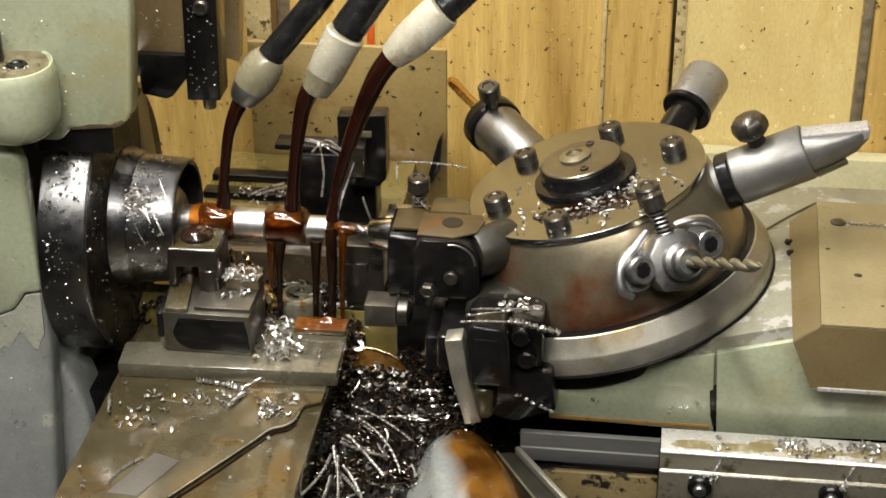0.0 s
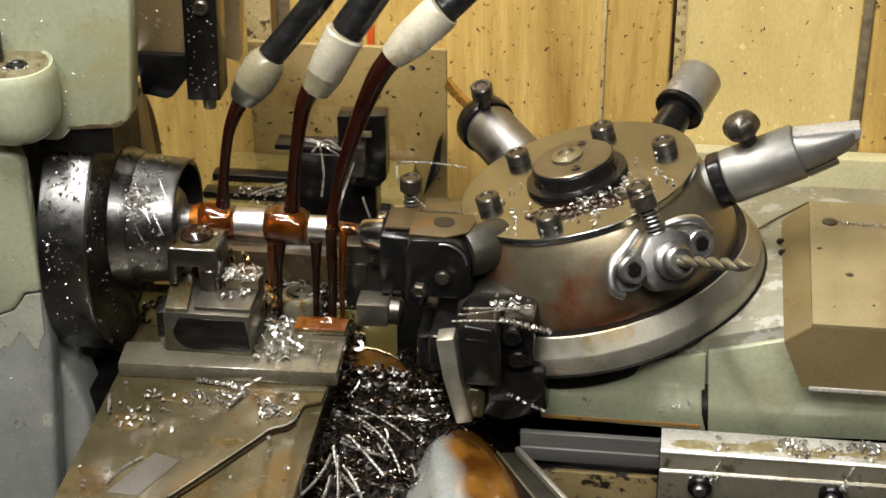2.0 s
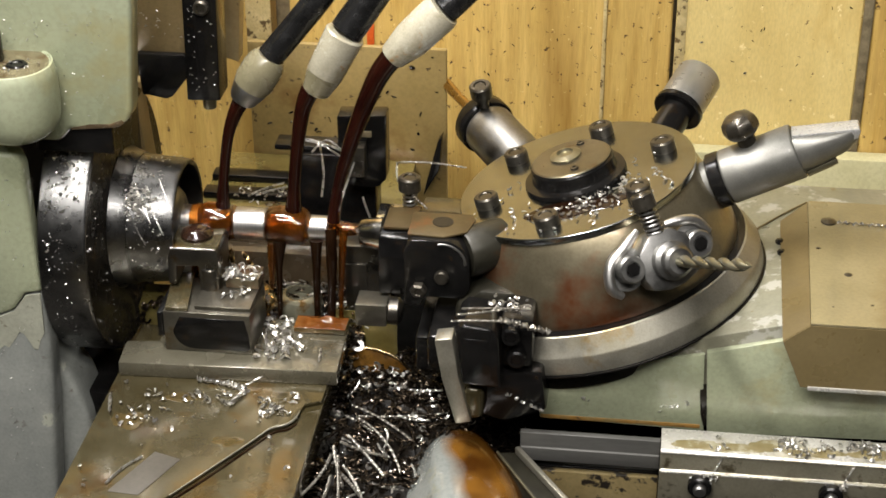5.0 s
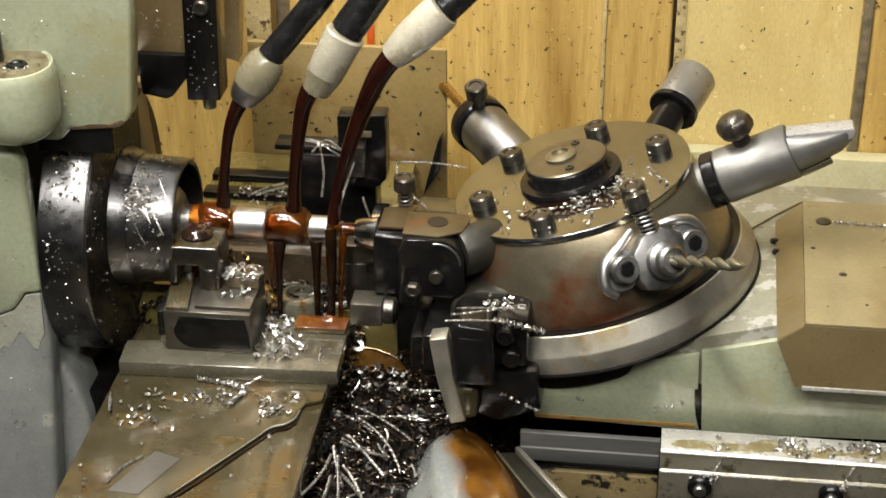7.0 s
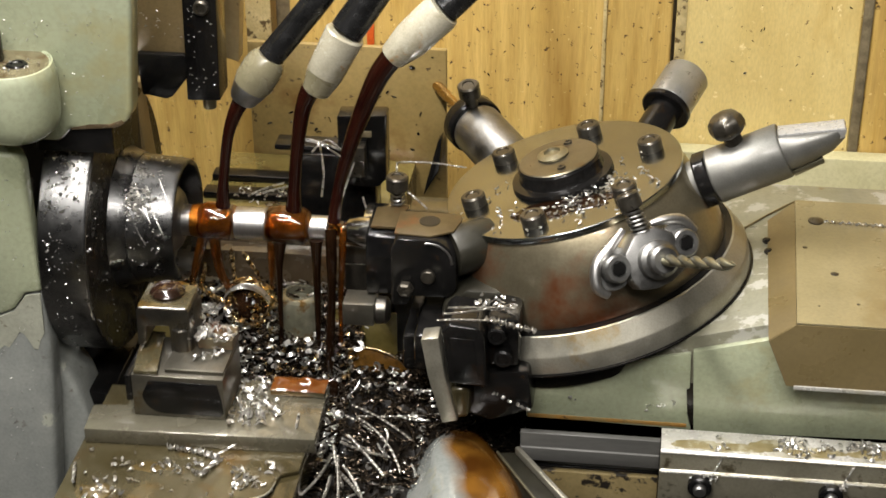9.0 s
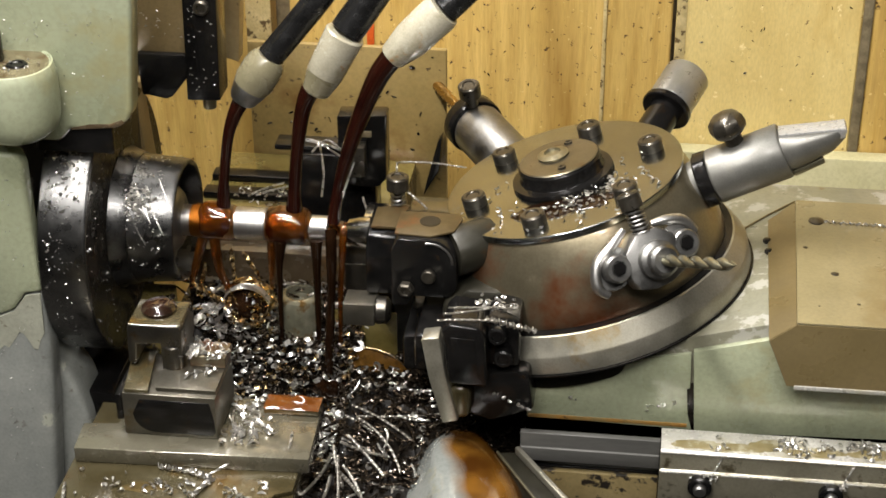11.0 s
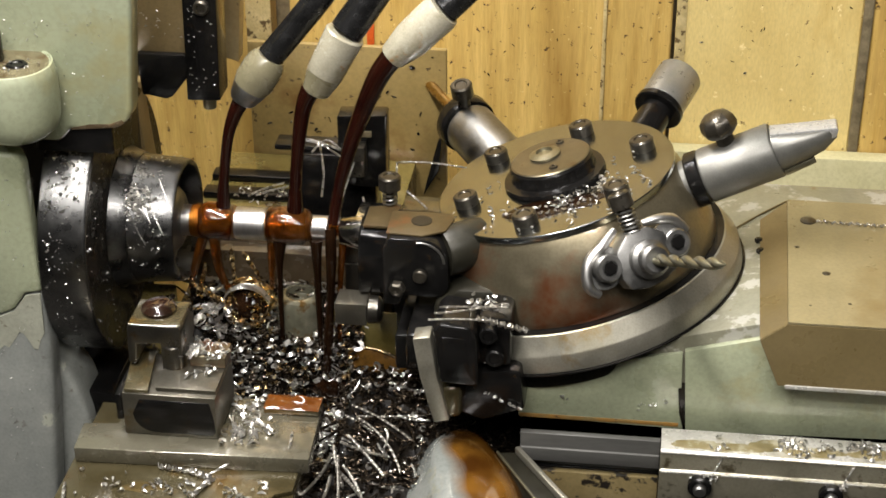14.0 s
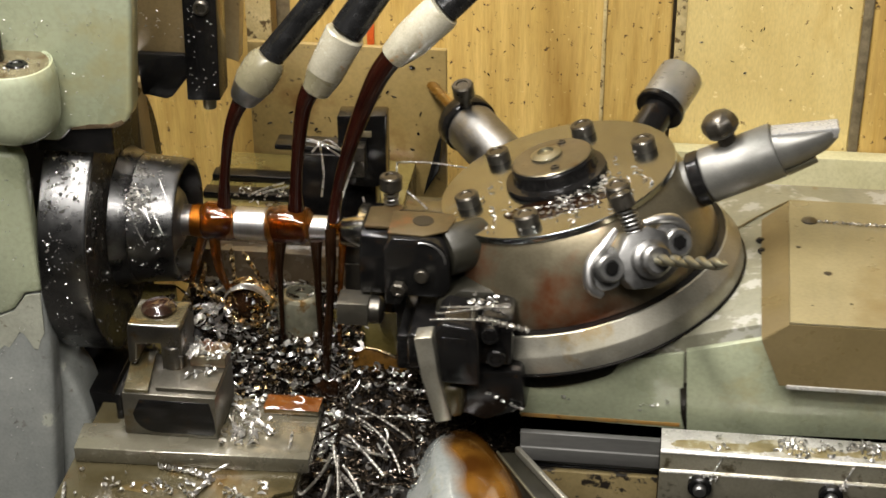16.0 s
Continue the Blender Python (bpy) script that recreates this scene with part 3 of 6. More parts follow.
part("recessed_cover", prism([(-0.30, 0.60), (-0.078, 0.60), (-0.0714, 0.8836), (-0.0694, 0.9292), (-0.0705, 0.9614), (-0.0767, 0.9872), (-0.0875, 1.0072), (-0.0925, 1.0374), (-0.0935, 1.0600), (-0.30, 1.0600)], -0.0762, -0.0300, 0.006, seg=4), GREYPAINT, head, "grey rounded recessed cover")
band = [(-0.170, 1.0652), (-0.1202, 1.0652), (-0.1076, 1.0712), (-0.0978, 1.0852), (-0.0862, 1.0872)]
for k in range(27):
    f = k / 26
    x = -0.0870 - 0.083 * f
    band.append((x, 1.052 - 0.030 * f + 0.016 * noise.noise(Vector((x * 90, 4.0, 1.0))) + 0.007 * noise.noise(Vector((x * 420, 1.0, 9.0)))))
part("paint_chip", prism(band, -0.1004, -0.0990, 0), PALEPAINT, head, "pale layer where the paint has chipped")
part("base_column", box((-0.70, -0.0835, 0.0), (-0.112, 0.24, 0.9255), 0.004), GREYPAINT, head, "grey painted base column")
part("upper_casting", prism([(-0.70, 1.1965), (-0.071, 1.1965), (-0.0655, 1.2000), (-0.060, 1.2070), (-0.026, 1.2105), (-0.0175, 1.2145), (-0.0138, 1.2220), (-0.0060, 1.310), (0.004, 1.46), (-0.70, 1.46)], -0.070, -0.050, 0.006, seg=3), GREEN, head)
# added black plate that draws the dark space behind the chuck
part("dark_backing", box((-0.108, 0.106, 1.060), (-0.064, 0.116, 1.1958), 0.002), BLACK, head, "black plate added as the darkness behind the chuck")
boss = part("boss", turned([(0, 0), (0.014, 0), (0.022, 0.0025), (0.0275, 0.008), (0.0300, 0.016), (0.0306, 0.030), (0.0304, 0.046), (0.0296, 0.0515), (0.0283, 0.0545), (0.0270, 0.0548), (0.0262, 0.0535), (0, 0.0535)], Matrix.Translation((-0.0880, -0.092, 1.2115)), 48), GREEN, head)
part("boss_top", turned([(0, 0), (0.0258, 0), (0.0255, 0.0005), (0, 0.0006)], Matrix.Translation((-0.0880, -0.092, 1.2651)), 40), WETBROWN, boss, "oily brownish top face")
# flat black head draws the darkness of the recessed screw hole
part("boss_recess", socket_bolt(0.0075, 0.0012), BLACK, boss, "flat black screw top drawn as a dark recess", Matrix.Translation((-0.083, -0.094, 1.2657)))
part("boss_stub", turned([(0, 0), (0.010, 0), (0.010, 0.02), (0.009, 0.021), (0, 0.021)], Matrix.Translation((-0.1045, -0.088, 1.2657)), 24), DARKIRON, boss, "dark steel stub")

part("oil_shade_line", prism([(-0.0590, 1.2068), (-0.0260, 1.2102), (-0.0190, 1.2140), (-0.0215, 1.2165), (-0.0300, 1.2128), (-0.0450, 1.2118), (-0.0585, 1.2085)], -0.0709, -0.0698, 0.0004), TABLEM, head, "rusty oil along the lower edge")
# black plate added where the casting's shadow darkens the flange top
part("casting_shade", prism([(-0.0850, 1.1885), (-0.0300, 1.1885), (-0.0300, 1.2098), (-0.0600, 1.2066), (-0.0655, 1.1996), (-0.0710, 1.1961), (-0.0850, 1.1961)], -0.0690, -0.0630, 0.0008), BLACK, head, "black plate drawn as the casting's shade on the flange")
# black block added to keep the shadowed void below the flange dark
part("void_block", prism([(-0.110, 0.930), (-0.046, 0.930), (-0.046, 0.960), (-0.056, 0.975), (-0.110, 0.978)], -0.060, 0.09, 0.003), BLACK, head, "black block drawn as the dark void under the flange")

# ---- chuck sleeve and spindle nose ----
SX = along((0, 0, 1.10), (1, 0, 1.10))
chuck = thing("collet_chuck", (-0.05, 0, 1.10), "dark polished steel collet chuck sleeve speckled with chips", "chuck")


def on_axis(profile, seg=72):
    """Revolved about the spindle: (radius, x) pairs."""
    return turned([(r, x) for r, x in profile], SX, seg)


part("flange", on_axis([(0, -0.0850), (0.1005, -0.0850), (0.1025, -0.0835), (0.1025, -0.0505), (0.1015, -0.0490), (0.0620, -0.0490), (0.0610, -0.0485), (0, -0.0485)], 96), CHUCKM, chuck, "dark polished flange")
# black ring laid on the face: its dark reflection put into colour
part("flange_face", on_axis([(0.0540, -0.0489), (0.1010, -0.0489), (0.1008, -0.0483), (0.0540, -0.0482)], 96), DARKIRON, chuck, "flange face painted black for its dark reflection")
part("collar", on_axis([(0.046, -0.0484), (0.0545, -0.0484), (0.0550, -0.0478), (0.0535, -0.0440), (0.0522, -0.0400), (0.0508, -0.0362), (0.0502, -0.0350), (0.046, -0.0349)]), CHUCKM, chuck, "dark oily collar")
part("sleeve", on_axis([(0.0455, -0.0348), (0.0498, -0.0347), (0.0495, -0.0340), (0.0472, -0.0025), (0.0462, -0.0005), (0.0445, 0.0), (0.0430, -0.001), (0.0410, -0.016), (0.030, -0.020), (0.030, -0.0348), (0.0455, -0.0348)]), CHUCKM, chuck)
part("collet", on_axis([(0.0295, -0.06), (0.0295, -0.014), (0.0215, -0.006), (0.0150, -0.003), (0.0128, -0.003), (0.0128, -0.06)]), STEEL, chuck, "bright steel collet")
part("grub_screw", turned([(0, 0), (0.0035, 0), (0.0035, 0.001), (0.0025, 0.001), (0.002, -0.001), (0, -0.001)], along((-0.0489, -0.0745, 1.1250), (-0.0400, -0.0745, 1.1250)), 16), BLACK, chuck)

# ---- workpiece ----
work = thing("workpiece", (0.05, 0, 1.10), "turned steel bar wet with amber oil in the chuck", "workpiece")
part("bar", on_axis([(0, -0.05), (0.0120, -0.05), (0.0120, 0.0375), (0.0125, 0.038), (0.0125, 0.0605), (0.0118, 0.061), (0.0118, 0.0925), (0.0092, 0.0930), (0.0092, 0.1085), (0.0085, 0.1092), (0.0045, 0.1092), (0.0045, 0.06), (0, 0.06)]), SPUN, work)
part("oil_film", on_axis([(0.01215, 0.003), (0.0132, 0.006), (0.0136, 0.018), (0.0130, 0.022), (0.0138, 0.027), (0.0137, 0.034), (0.01215, 0.0376)]), AMBER, work, "amber oil film")
part("oil_film", on_axis([(0.0046, 0.1094), (0.0062, 0.1120), (0.0058, 0.1240), (0.0048, 0.1310)]), AMBER, work, "amber oil film")
part("oil_film", on_axis([(0.0119, 0.0612), (0.0142, 0.064), (0.0148, 0.072), (0.0146, 0.084), (0.0136, 0.0905), (0.0119, 0.0926)]), AMBER, work, "amber oil film")

# ---- overhead slide ----
over = thing("overhead_slide", (0.0, 0.05, 1.19), "black overhead parting slide with brown oily block", "slide")
part("block", box((-0.046, 0.045, 1.218), (0.000, 0.12, 1.46), 0.002), BROWNSHEET, over, "brown oily block")
part("bracket", prism([(-0.0425, 1.219), (-0.002, 1.219), (-0.0035, 1.201), (-0.0165, 1.184), (-0.0215, 1.1815), (-0.0360, 1.1845), (-0.0405, 1.184)], 0.04, 0.085, 0.002), BLACK, over)
hold = part("holder", prism([(-0.0035, 1.1845), (0.0225, 1.1855), (0.030, 1.46), (0.003, 1.46)], 0.034, 0.060, 0.0015), BLACK, over)
part("holder_screw", socket_bolt(0.006, 0.005), BOLTM, hold, "", along((0.0135, 0.034, 1.2615), (0.0135, 0.0, 1.2615)))
part("tool_stub", rod((0.0105, 0.047, 1.1735), (0.0110, 0.047, 1.190), 0.0052), OILSTEEL, hold, "steel tool stub")
part("back_bracket", prism([(-0.110, 1.200), (-0.0490, 1.185), (-0.0432, 1.112), (-0.110, 1.105)], 0.050, 0.075, 0.003), BROWNSHEET, over, "brown oily bracket")
part("backplate", prism([(0.001, 1.185), (0.0165, 1.18), (0.026, 1.30), (0.004, 1.30)], 0.12, 0.135, 0.001), TANSHEET, over, "tan oily back plate")

# ---- rear tool slide ----
rear = thing("rear_slide", (0.08, 0.13, 0.962), "oil-stained rear tool slide with black tool post", "slide")
part("shield", box((0.004, 0.200, 0.97), (0.1745, 0.206, 1.164), 0.001), SHIELDM, rear, "tan oil-stained upright sheet")
part("table", prism([(0.052, 0.962), (0.052, 1.045), (0.066, 1.045), (0.066, 1.053), (0.085, 1.053), (0.085, 1.0575), (0.198, 1.0575), (0.198, 0.962)], -0.02, 0.148, 0.0012, "x"), TABLEM, rear)
part("table_top", box((-0.02, 0.0870, 1.0576), (0.148, 0.1975, 1.0600), 0.0008), OILYOLIVE, rear, "olive oily table top")
for sy in (0.1100, 0.1420):
    part("slot_strip", box((-0.019, sy, 1.0595), (0.0630, sy + 0.014, 1.066), 0.001), BLACK, rear, "black strip")
post = part("tool_post", box((0.064, 0.080, 1.0605), (0.1325, 0.106, 1.121), 0.002), BLACK, rear)
part("post_cap", box((0.050, 0.084, 1.1212), (0.124, 0.104, 1.1262), 0.0015), BLACK, post)
arm = part("tool_holder", prism([(0.1065, 1.112), (0.1065, 1.1655), (0.1445, 1.1675), (0.1445, 1.113), (0.138, 1.105), (0.118, 1.105)], 0.060, 0.079, 0.0015), BLACK, rear)
part("clamp_bit", box((0.114, 0.046, 1.120), (0.130, 0.0595, 1.146), 0.0015), BOLTM, arm, "steel clamp block")
part("holder_slot", box((0.1205, 0.0585, 1.149), (0.1335, 0.0605, 1.154), 0.0005), GAPDARK, arm)
part("shield_sliver", prism([(0.1554, 1.0317), (0.1694, 1.0573), (0.1722, 1.0899), (0.1681, 1.0843), (0.1585, 1.0468)], 0.188, 0.1985, 0.0005), BLACK, rear, "dark pointed sliver")

# ---- coolant hoses ----
HOSES = [
    ([(0.0700, 0.004, 1.2370), (0.0885, 0.010, 1.2590), (0.115, 0.016, 1.293), (0.16, 0.04, 1.36), (0.25, 0.15, 1.50), (0.32, 0.29, 1.62)], 0.0100,
     (0.0479, 0.0, 1.2031), [(0, 0), (0.0088, 0), (0.0100, 0.002), (0.0150, 0.018), (0.0152, 0.030), (0.0140, 0.0365), (0.0112, 0.0415), (0, 0.0418)]),
    ([(0.1270, 0.004, 1.2595), (0.1440, 0.012, 1.2835), (0.165, 0.022, 1.315), (0.21, 0.06, 1.39), (0.28, 0.17, 1.51), (0.35, 0.29, 1.62)], 0.0125,
     (0.1030, 0.0, 1.2130), [(0, 0), (0.0095, 0), (0.0105, 0.0015), (0.0130, 0.015), (0.0138, 0.0165), (0.0148, 0.046), (0.0150, 0.0500), (0.0140, 0.0512), (0, 0.0513)]),
    ([(0.1978, 0.004, 1.2800), (0.2120, 0.010, 1.2930), (0.235, 0.022, 1.315), (0.28, 0.07, 1.38), (0.34, 0.18, 1.50), (0.39, 0.29, 1.62)], 0.0115,
     (0.1600, 0.0, 1.2430), [(0, 0), (0.0095, 0), (0.0105, 0.0015), (0.0140, 0.020), (0.0146, 0.048), (0.0135, 0.0525), (0, 0.0535)]),
]
for pts, r, tip, prof in HOSES:
    hose = thing("coolant_hose", tip, "black rubber coolant hose with a cream plastic nozzle", "hose", "coolant hoses")
    part("hose", tube(pts, [r] * len(pts), 20), RUBBER, hose)
    nz = part("nozzle", turned(prof, along(tip, pts[0]), 40), NOZZLETAN if tip[0] < 0.06 else NOZZLE, hose, "stained tan plastic nozzle" if tip[0] < 0.06 else "stained cream plastic nozzle")
    d = (Vector(pts[0]) - Vector(tip)).normalized()
    if tip[0] < 0.06:
        part("nozzle_tip", turned([(0, -0.0003), (0.0090, -0.0003), (0.0103, 0.0017), (0.0135, 0.0125), (0.0133, 0.0132), (0, 0.0132)], along(tip, pts[0]), 40), STEEL, nz, "worn shiny metal tip")
    elif tip[0] < 0.12:
        part("tape_ring", turned([(0.0106, 0.0012), (0.0134, 0.0150), (0.0139, 0.0166)], along(tip, pts[0]), 40), NOZZLETAN, nz, "tan worn lower band")
    part("mouth", rod(Vector(tip) - d * 0.0004, Vector(tip) + d * 0.004, prof[1][0] * 0.86, c=0.0002), BLACK, nz, "dark nozzle mouth")

# ---- coolant streams ----
STREAMS = []
for pts, rad in (
    ([(0.0490, 0.0, 1.2050), (0.0425, -0.001, 1.1930), (0.0362, -0.002, 1.1738), (0.0310, -0.002, 1.1400), (0.0285, -0.001, 1.1150)], [0.0066, 0.0054, 0.0042, 0.0038, 0.0056]),
    ([(0.1000, 0.0, 1.2150), (0.0935, -0.001, 1.1990), (0.0878, -0.002, 1.1640), (0.0845, -0.002, 1.1350), (0.0830, -0.001, 1.1150)], [0.0078, 0.0060, 0.0048, 0.0047, 0.0066]),
    ([(0.1610, 0.0, 1.2440), (0.1500, -0.001, 1.2280), (0.1370, -0.002, 1.1979), (0.1255, -0.003, 1.1640), (0.1180, -0.004, 1.1362), (0.1135, -0.006, 1.1090)], [0.0088, 0.0080, 0.0066, 0.0052, 0.0042, 0.0050]),
):
    st = thing("coolant_stream", pts[0], "dark red-brown cutting oil pouring from a nozzle", "coolant", "coolant streams")
    part("jet", tube(pts, rad, 24), OIL, st)
    if pts[0][0] < 0.15:
        blob = bmesh.new()
        bmesh.ops.create_icosphere(blob, subdivisions=4, radius=1.0)
        wide = 0.0165 if pts[0][0] < 0.06 else 0.0205
        for v in blob.verts:
            q = v.co.normalized()
            bulge = 1.0 + 0.10 * noise.noise(q * 1.7 + Vector((pts[0][0] * 30, 0, 0)))
            v.co = Vector((pts[-1][0] - 0.0055, -0.001, 1.1020)) + Vector((math.copysign(abs(q.x) ** 0.6, q.x) * wide, q.y * 0.0142, q.z * 0.0140)) * bulge
        part("splash", blob, AMBERDARK, st, "dark amber oil welling over the work")
    STREAMS.append(st)
for pts, rad, mt in (
    ([(0.1128, -0.012, 1.1060), (0.1138, -0.018, 1.0850), (0.1130, -0.020, 1.0500), (0.1110, -0.024, 1.0150), (0.1100, -0.024, 0.985)], [0.0044, 0.0042, 0.0030, 0.0040, 0.0030], OILBLACK),
    ([(0.1215, -0.006, 1.1010), (0.1205, -0.010, 1.0800), (0.1190, -0.013, 1.0450), (0.1180, -0.014, 0.985)], [0.0036, 0.0028, 0.0020, 0.0016], AMBERDARK),
    ([(0.0730, -0.010, 1.0920), (0.0720, -0.013, 1.0700), (0.0715, -0.014, 1.0300), (0.0710, -0.015, 0.965)], [0.0056, 0.0028, 0.0020, 0.0017], OILBLACK),
    ([(0.1010, -0.010, 1.0940), (0.1010, -0.013, 1.0700), (0.1005, -0.014, 1.0300), (0.1000, -0.015, 0.965)], [0.0050, 0.0032, 0.0024, 0.0018], OILBLACK),
    ([(0.0660, -0.004, 1.0900), (0.0640, -0.004, 1.0640), (0.0625, -0.002, 1.0450)], [0.0050, 0.0030, 0.0014], AMBERDARK),
    ([(0.0120, -0.004, 1.0900), (0.0030, -0.002, 1.0600), (-0.0020, 0.000, 1.0400)], [0.0044, 0.0034, 0.0020], AMBERDARK),
    ([(0.0200, -0.004, 1.0900), (0.0220, -0.002, 1.0600), (0.0290, 0.000, 1.0380)], [0.0046, 0.0036, 0.0024], AMBERDARK),
):
    st = thing("oil_drip", pts[0], "thin dark oil falling from the workpiece" if mt is OILBLACK else "thin amber oil falling from the workpiece", "coolant", "oil drips")
    part("drip", tube(pts, rad, 20), mt, st)
    STREAMS.append(st)

# ---- steel stop and sheet under the work ----
stop = thing("steel_post", (0.0830, 0.004, 0.952), "short wet grey post under the workpiece", "post")
part("body", turned([(0, 0), (0.0195, 0), (0.0190, 0.040), (0.0186, 0.074), (0.0180, 0.0810), (0.0166, 0.0845), (0.0140, 0.0860), (0.0110, 0.0862), (0.0100, 0.0800), (0, 0.0795)], pose(0.0830, 0.004, 0.952), 40), POSTM, stop)
clot = bmesh.new()
bmesh.ops.create_icosphere(clot, subdivisions=4, radius=1.0)
for v in clot.verts:
    q = v.co.normalized()
    v.co = Vector((0.1080, -0.0210, 0.968)) + Vector((q.x * 0.0130, q.y * 0.0070, q.z * 0.0130)) * (1.0 + 0.25 * noise.noise(q * 2.2))
solo("oil_clot", clot, OILBLACK, "dark clot of oil gathered on the chips", "oil", kind="stuff")
drip_plate = solo("drip_plate", prism([(-0.0465, 0.945), (-0.0465, 1.020), (-0.0400, 1.0400), (-0.0150, 1.0410), (-0.0150, 0.945)], -0.0010, 0.0010, 0.0005), OILYOLIVE, "olive oily sheet standing under the chuck", "plate")
solo("chip_chute", box((0.1075, 0.0000, 0.930), (0.160, 0.0014, 1.027), 0.0004), OILYOLIVE, "olive oily sheet standing below the workpiece", "chute")
bowl = thing("chip_bowl", (0.155, -0.017, 0.930), "amber oil-coated bowl edge behind the chip heap", "bowl")
part("side", prism([(0.122, 0.930), (0.122, 1.0020), (0.140, 1.0045), (0.152, 1.0020), (0.165, 0.9950), (0.176, 0.9800), (0.184, 0.9600), (0.188, 0.930)], -0.0180, -0.0165, 0.0004), BOWLM, bowl)
part("rim", tube([(0.122, -0.0175, 1.0022), (0.140, -0.0175, 1.0047), (0.152, -0.0175, 1.0022), (0.165, -0.0175, 0.9952), (0.176, -0.0175, 0.9802), (0.184, -0.0175, 0.9602)], [0.0012] * 6, 10), SWARFGOLD, bowl, "bright oily rim")
solo("chute_rod", rod((0.1190, -0.008, 1.0230), (0.1440, -0.016, 0.9930), 0.0016), DARKIRON, "thin dark rod leaning across the chute", "rod")
steady = thing("steady_block", (0.128, 0.01, 0.962), "dark oily steel block under the end of the workpiece", "block")
part("body", prism([(0.1195, 0.963), (0.1195, 1.083), (0.1500, 1.083), (0.1500, 1.046), (0.1390, 1.032), (0.1390, 0.963)], 0.004, 0.030, 0.0015), GUN, steady)
part("face_plate", box((0.1200, 0.0015, 1.034), (0.1370, 0.0038, 1.068), 0.0006), GUN, steady, "grey steel face plate")

# ---- turret and its saddle ----
A15 = radians(15.33)
AXIS, RAD = Vector((-math.sin(A15), 0, math.cos(A15))), Vector((math.cos(A15), 0, math.sin(A15)))
HUB = Vector((0.2988, 0.0, 1.1620))
TM = Matrix.Translation(HUB) @ Matrix((RAD, (0, 1, 0), AXIS)).transposed().to_4x4()
APEX = HUB - AXIS * 0.0643


def station(phi, lean=0.0, out=0.0, lift=0.0):
    """Frame of a tool station: z outwards along the tool, y up off it; lean, out and lift are its own small offsets."""
    p = radians(phi)
    radial = math.cos(p) * RAD + math.sin(p) * Vector((0, 1, 0))
    d = math.cos(A15) * radial + math.sin(A15) * AXIS
    up = math.cos(A15) * AXIS - math.sin(A15) * radial
    m = Matrix.Translation(APEX) @ Matrix((up.cross(d), up, d)).transposed().to_4x4()
    return m @ Matrix.Translation((0, 0, 0.1)) @ Matrix.Rotation(radians(-lean), 4, "X") @ Matrix.Translation((0, lift, out - 0.1))


turret = thing("turret_slide", (0.42, 0.0, 1.0165), "green turret slide with a tilted oily steel six-station turret", "turret slide")
SLOPE = math.tan(A15)


def top_z(x):
    return 1.0636 + (x - 0.3258) * SLOPE


part("saddle", prism([(0.287, 1.0205), (0.287, top_z(0.287)), (0.455, top_z(0.455)), (0.85, top_z(0.455)), (0.85, 1.0205)], -0.0970, 0.115, 0.0012), SADDLEM, turret, "green painted saddle casting")
part("front_cover", prism([(0.285, 1.0095), (0.285, top_z(0.285) - 0.004), (0.3998, 1.0722), (0.4008, 1.0425), (0.3985, 1.0420), (0.4005, 1.0195), (0.4038, 1.0072)], -0.1006, -0.0973, 0.0006), GREENDULL, turret, "worn green front cover")
part("front_cover", prism([(0.4055, 1.0070), (0.4013, 1.0745), (0.4515, 1.0881), (0.4700, 1.0930), (0.85, 1.0930), (0.85, 1.0205), (0.5258, 1.0106)], -0.1022, -0.0972, 0.0006), GREENDULL, turret, "worn green front cover")
part("notch", box((0.3965, -0.0985, 1.0100), (0.4055, -0.0975, 1.0455), 0.0002), DARKIRON, turret)
part("grime_edge", box((0.2855, -0.1011, 1.0090), (0.4005, -0.0990, 1.0126), 0.0008), RUSTBAND, turret, "rusty orange grime along the lower edge")
part("base_ring", turned([(0.10, -0.1018), (0.1195, -0.1018), (0.1205, -0.1005), (0.1205, -0.0880), (0.1198, -0.0866), (0.1135, -0.0742), (0.1120, -0.0735), (0.10, -0.0735)], TM, 96), RINGM, turret, "oil-stained steel base ring")
# thin black disc draws the contact shade round the ring's foot
part("ring_dark_line", turned([(0.110, -0.1022), (0.1222, -0.1022), (0.1222, -0.1010), (0.110, -0.1010)], TM, 96), BLACK, turret, "black line drawn as contact shade under the ring")
# black cone added below the ring to draw its shadow on the cover
part("ring_shade", turned([(0.05, -0.1220), (0.1040, -0.1220), (0.1055, -0.1200), (0.1110, -0.1024), (0.05, -0.1024)], TM @ Matrix.Translation((-0.011, 0, 0)), 96), MUCKSHADE, turret, "black cone drawn as the ring's shadow")
part("body", turned([(0, -0.0733), (0.1060, -0.0733), (0.1066, -0.0710), (0.1050, -0.0600), (0.0965, -0.0330), (0.0905, -0.0190), (0.0875, -0.0142), (0, -0.0142)], TM, 96), RUSTSTEEL, turret, "rust-tinted oily steel turret body")
disc = part("top_disc", turned([(0, -0.0141), (0.0875, -0.0141), (0.0885, -0.0125), (0.0885, -0.0086), (0.0880, -0.0080), (0, -0.0080)], TM, 96), DISCM, turret, "flat mirror-wet oily steel top disc")
wet = puddle(0.004, -0.0475, -0.0080, 0.044, 0.0135, 21, 0.0009)
bmesh.ops.transform(wet, matrix=TM, verts=wet.verts)
part("oil_puddle", wet, OILBLACK, disc, "dark oil gathered round the hub")
bolt_mesh = None
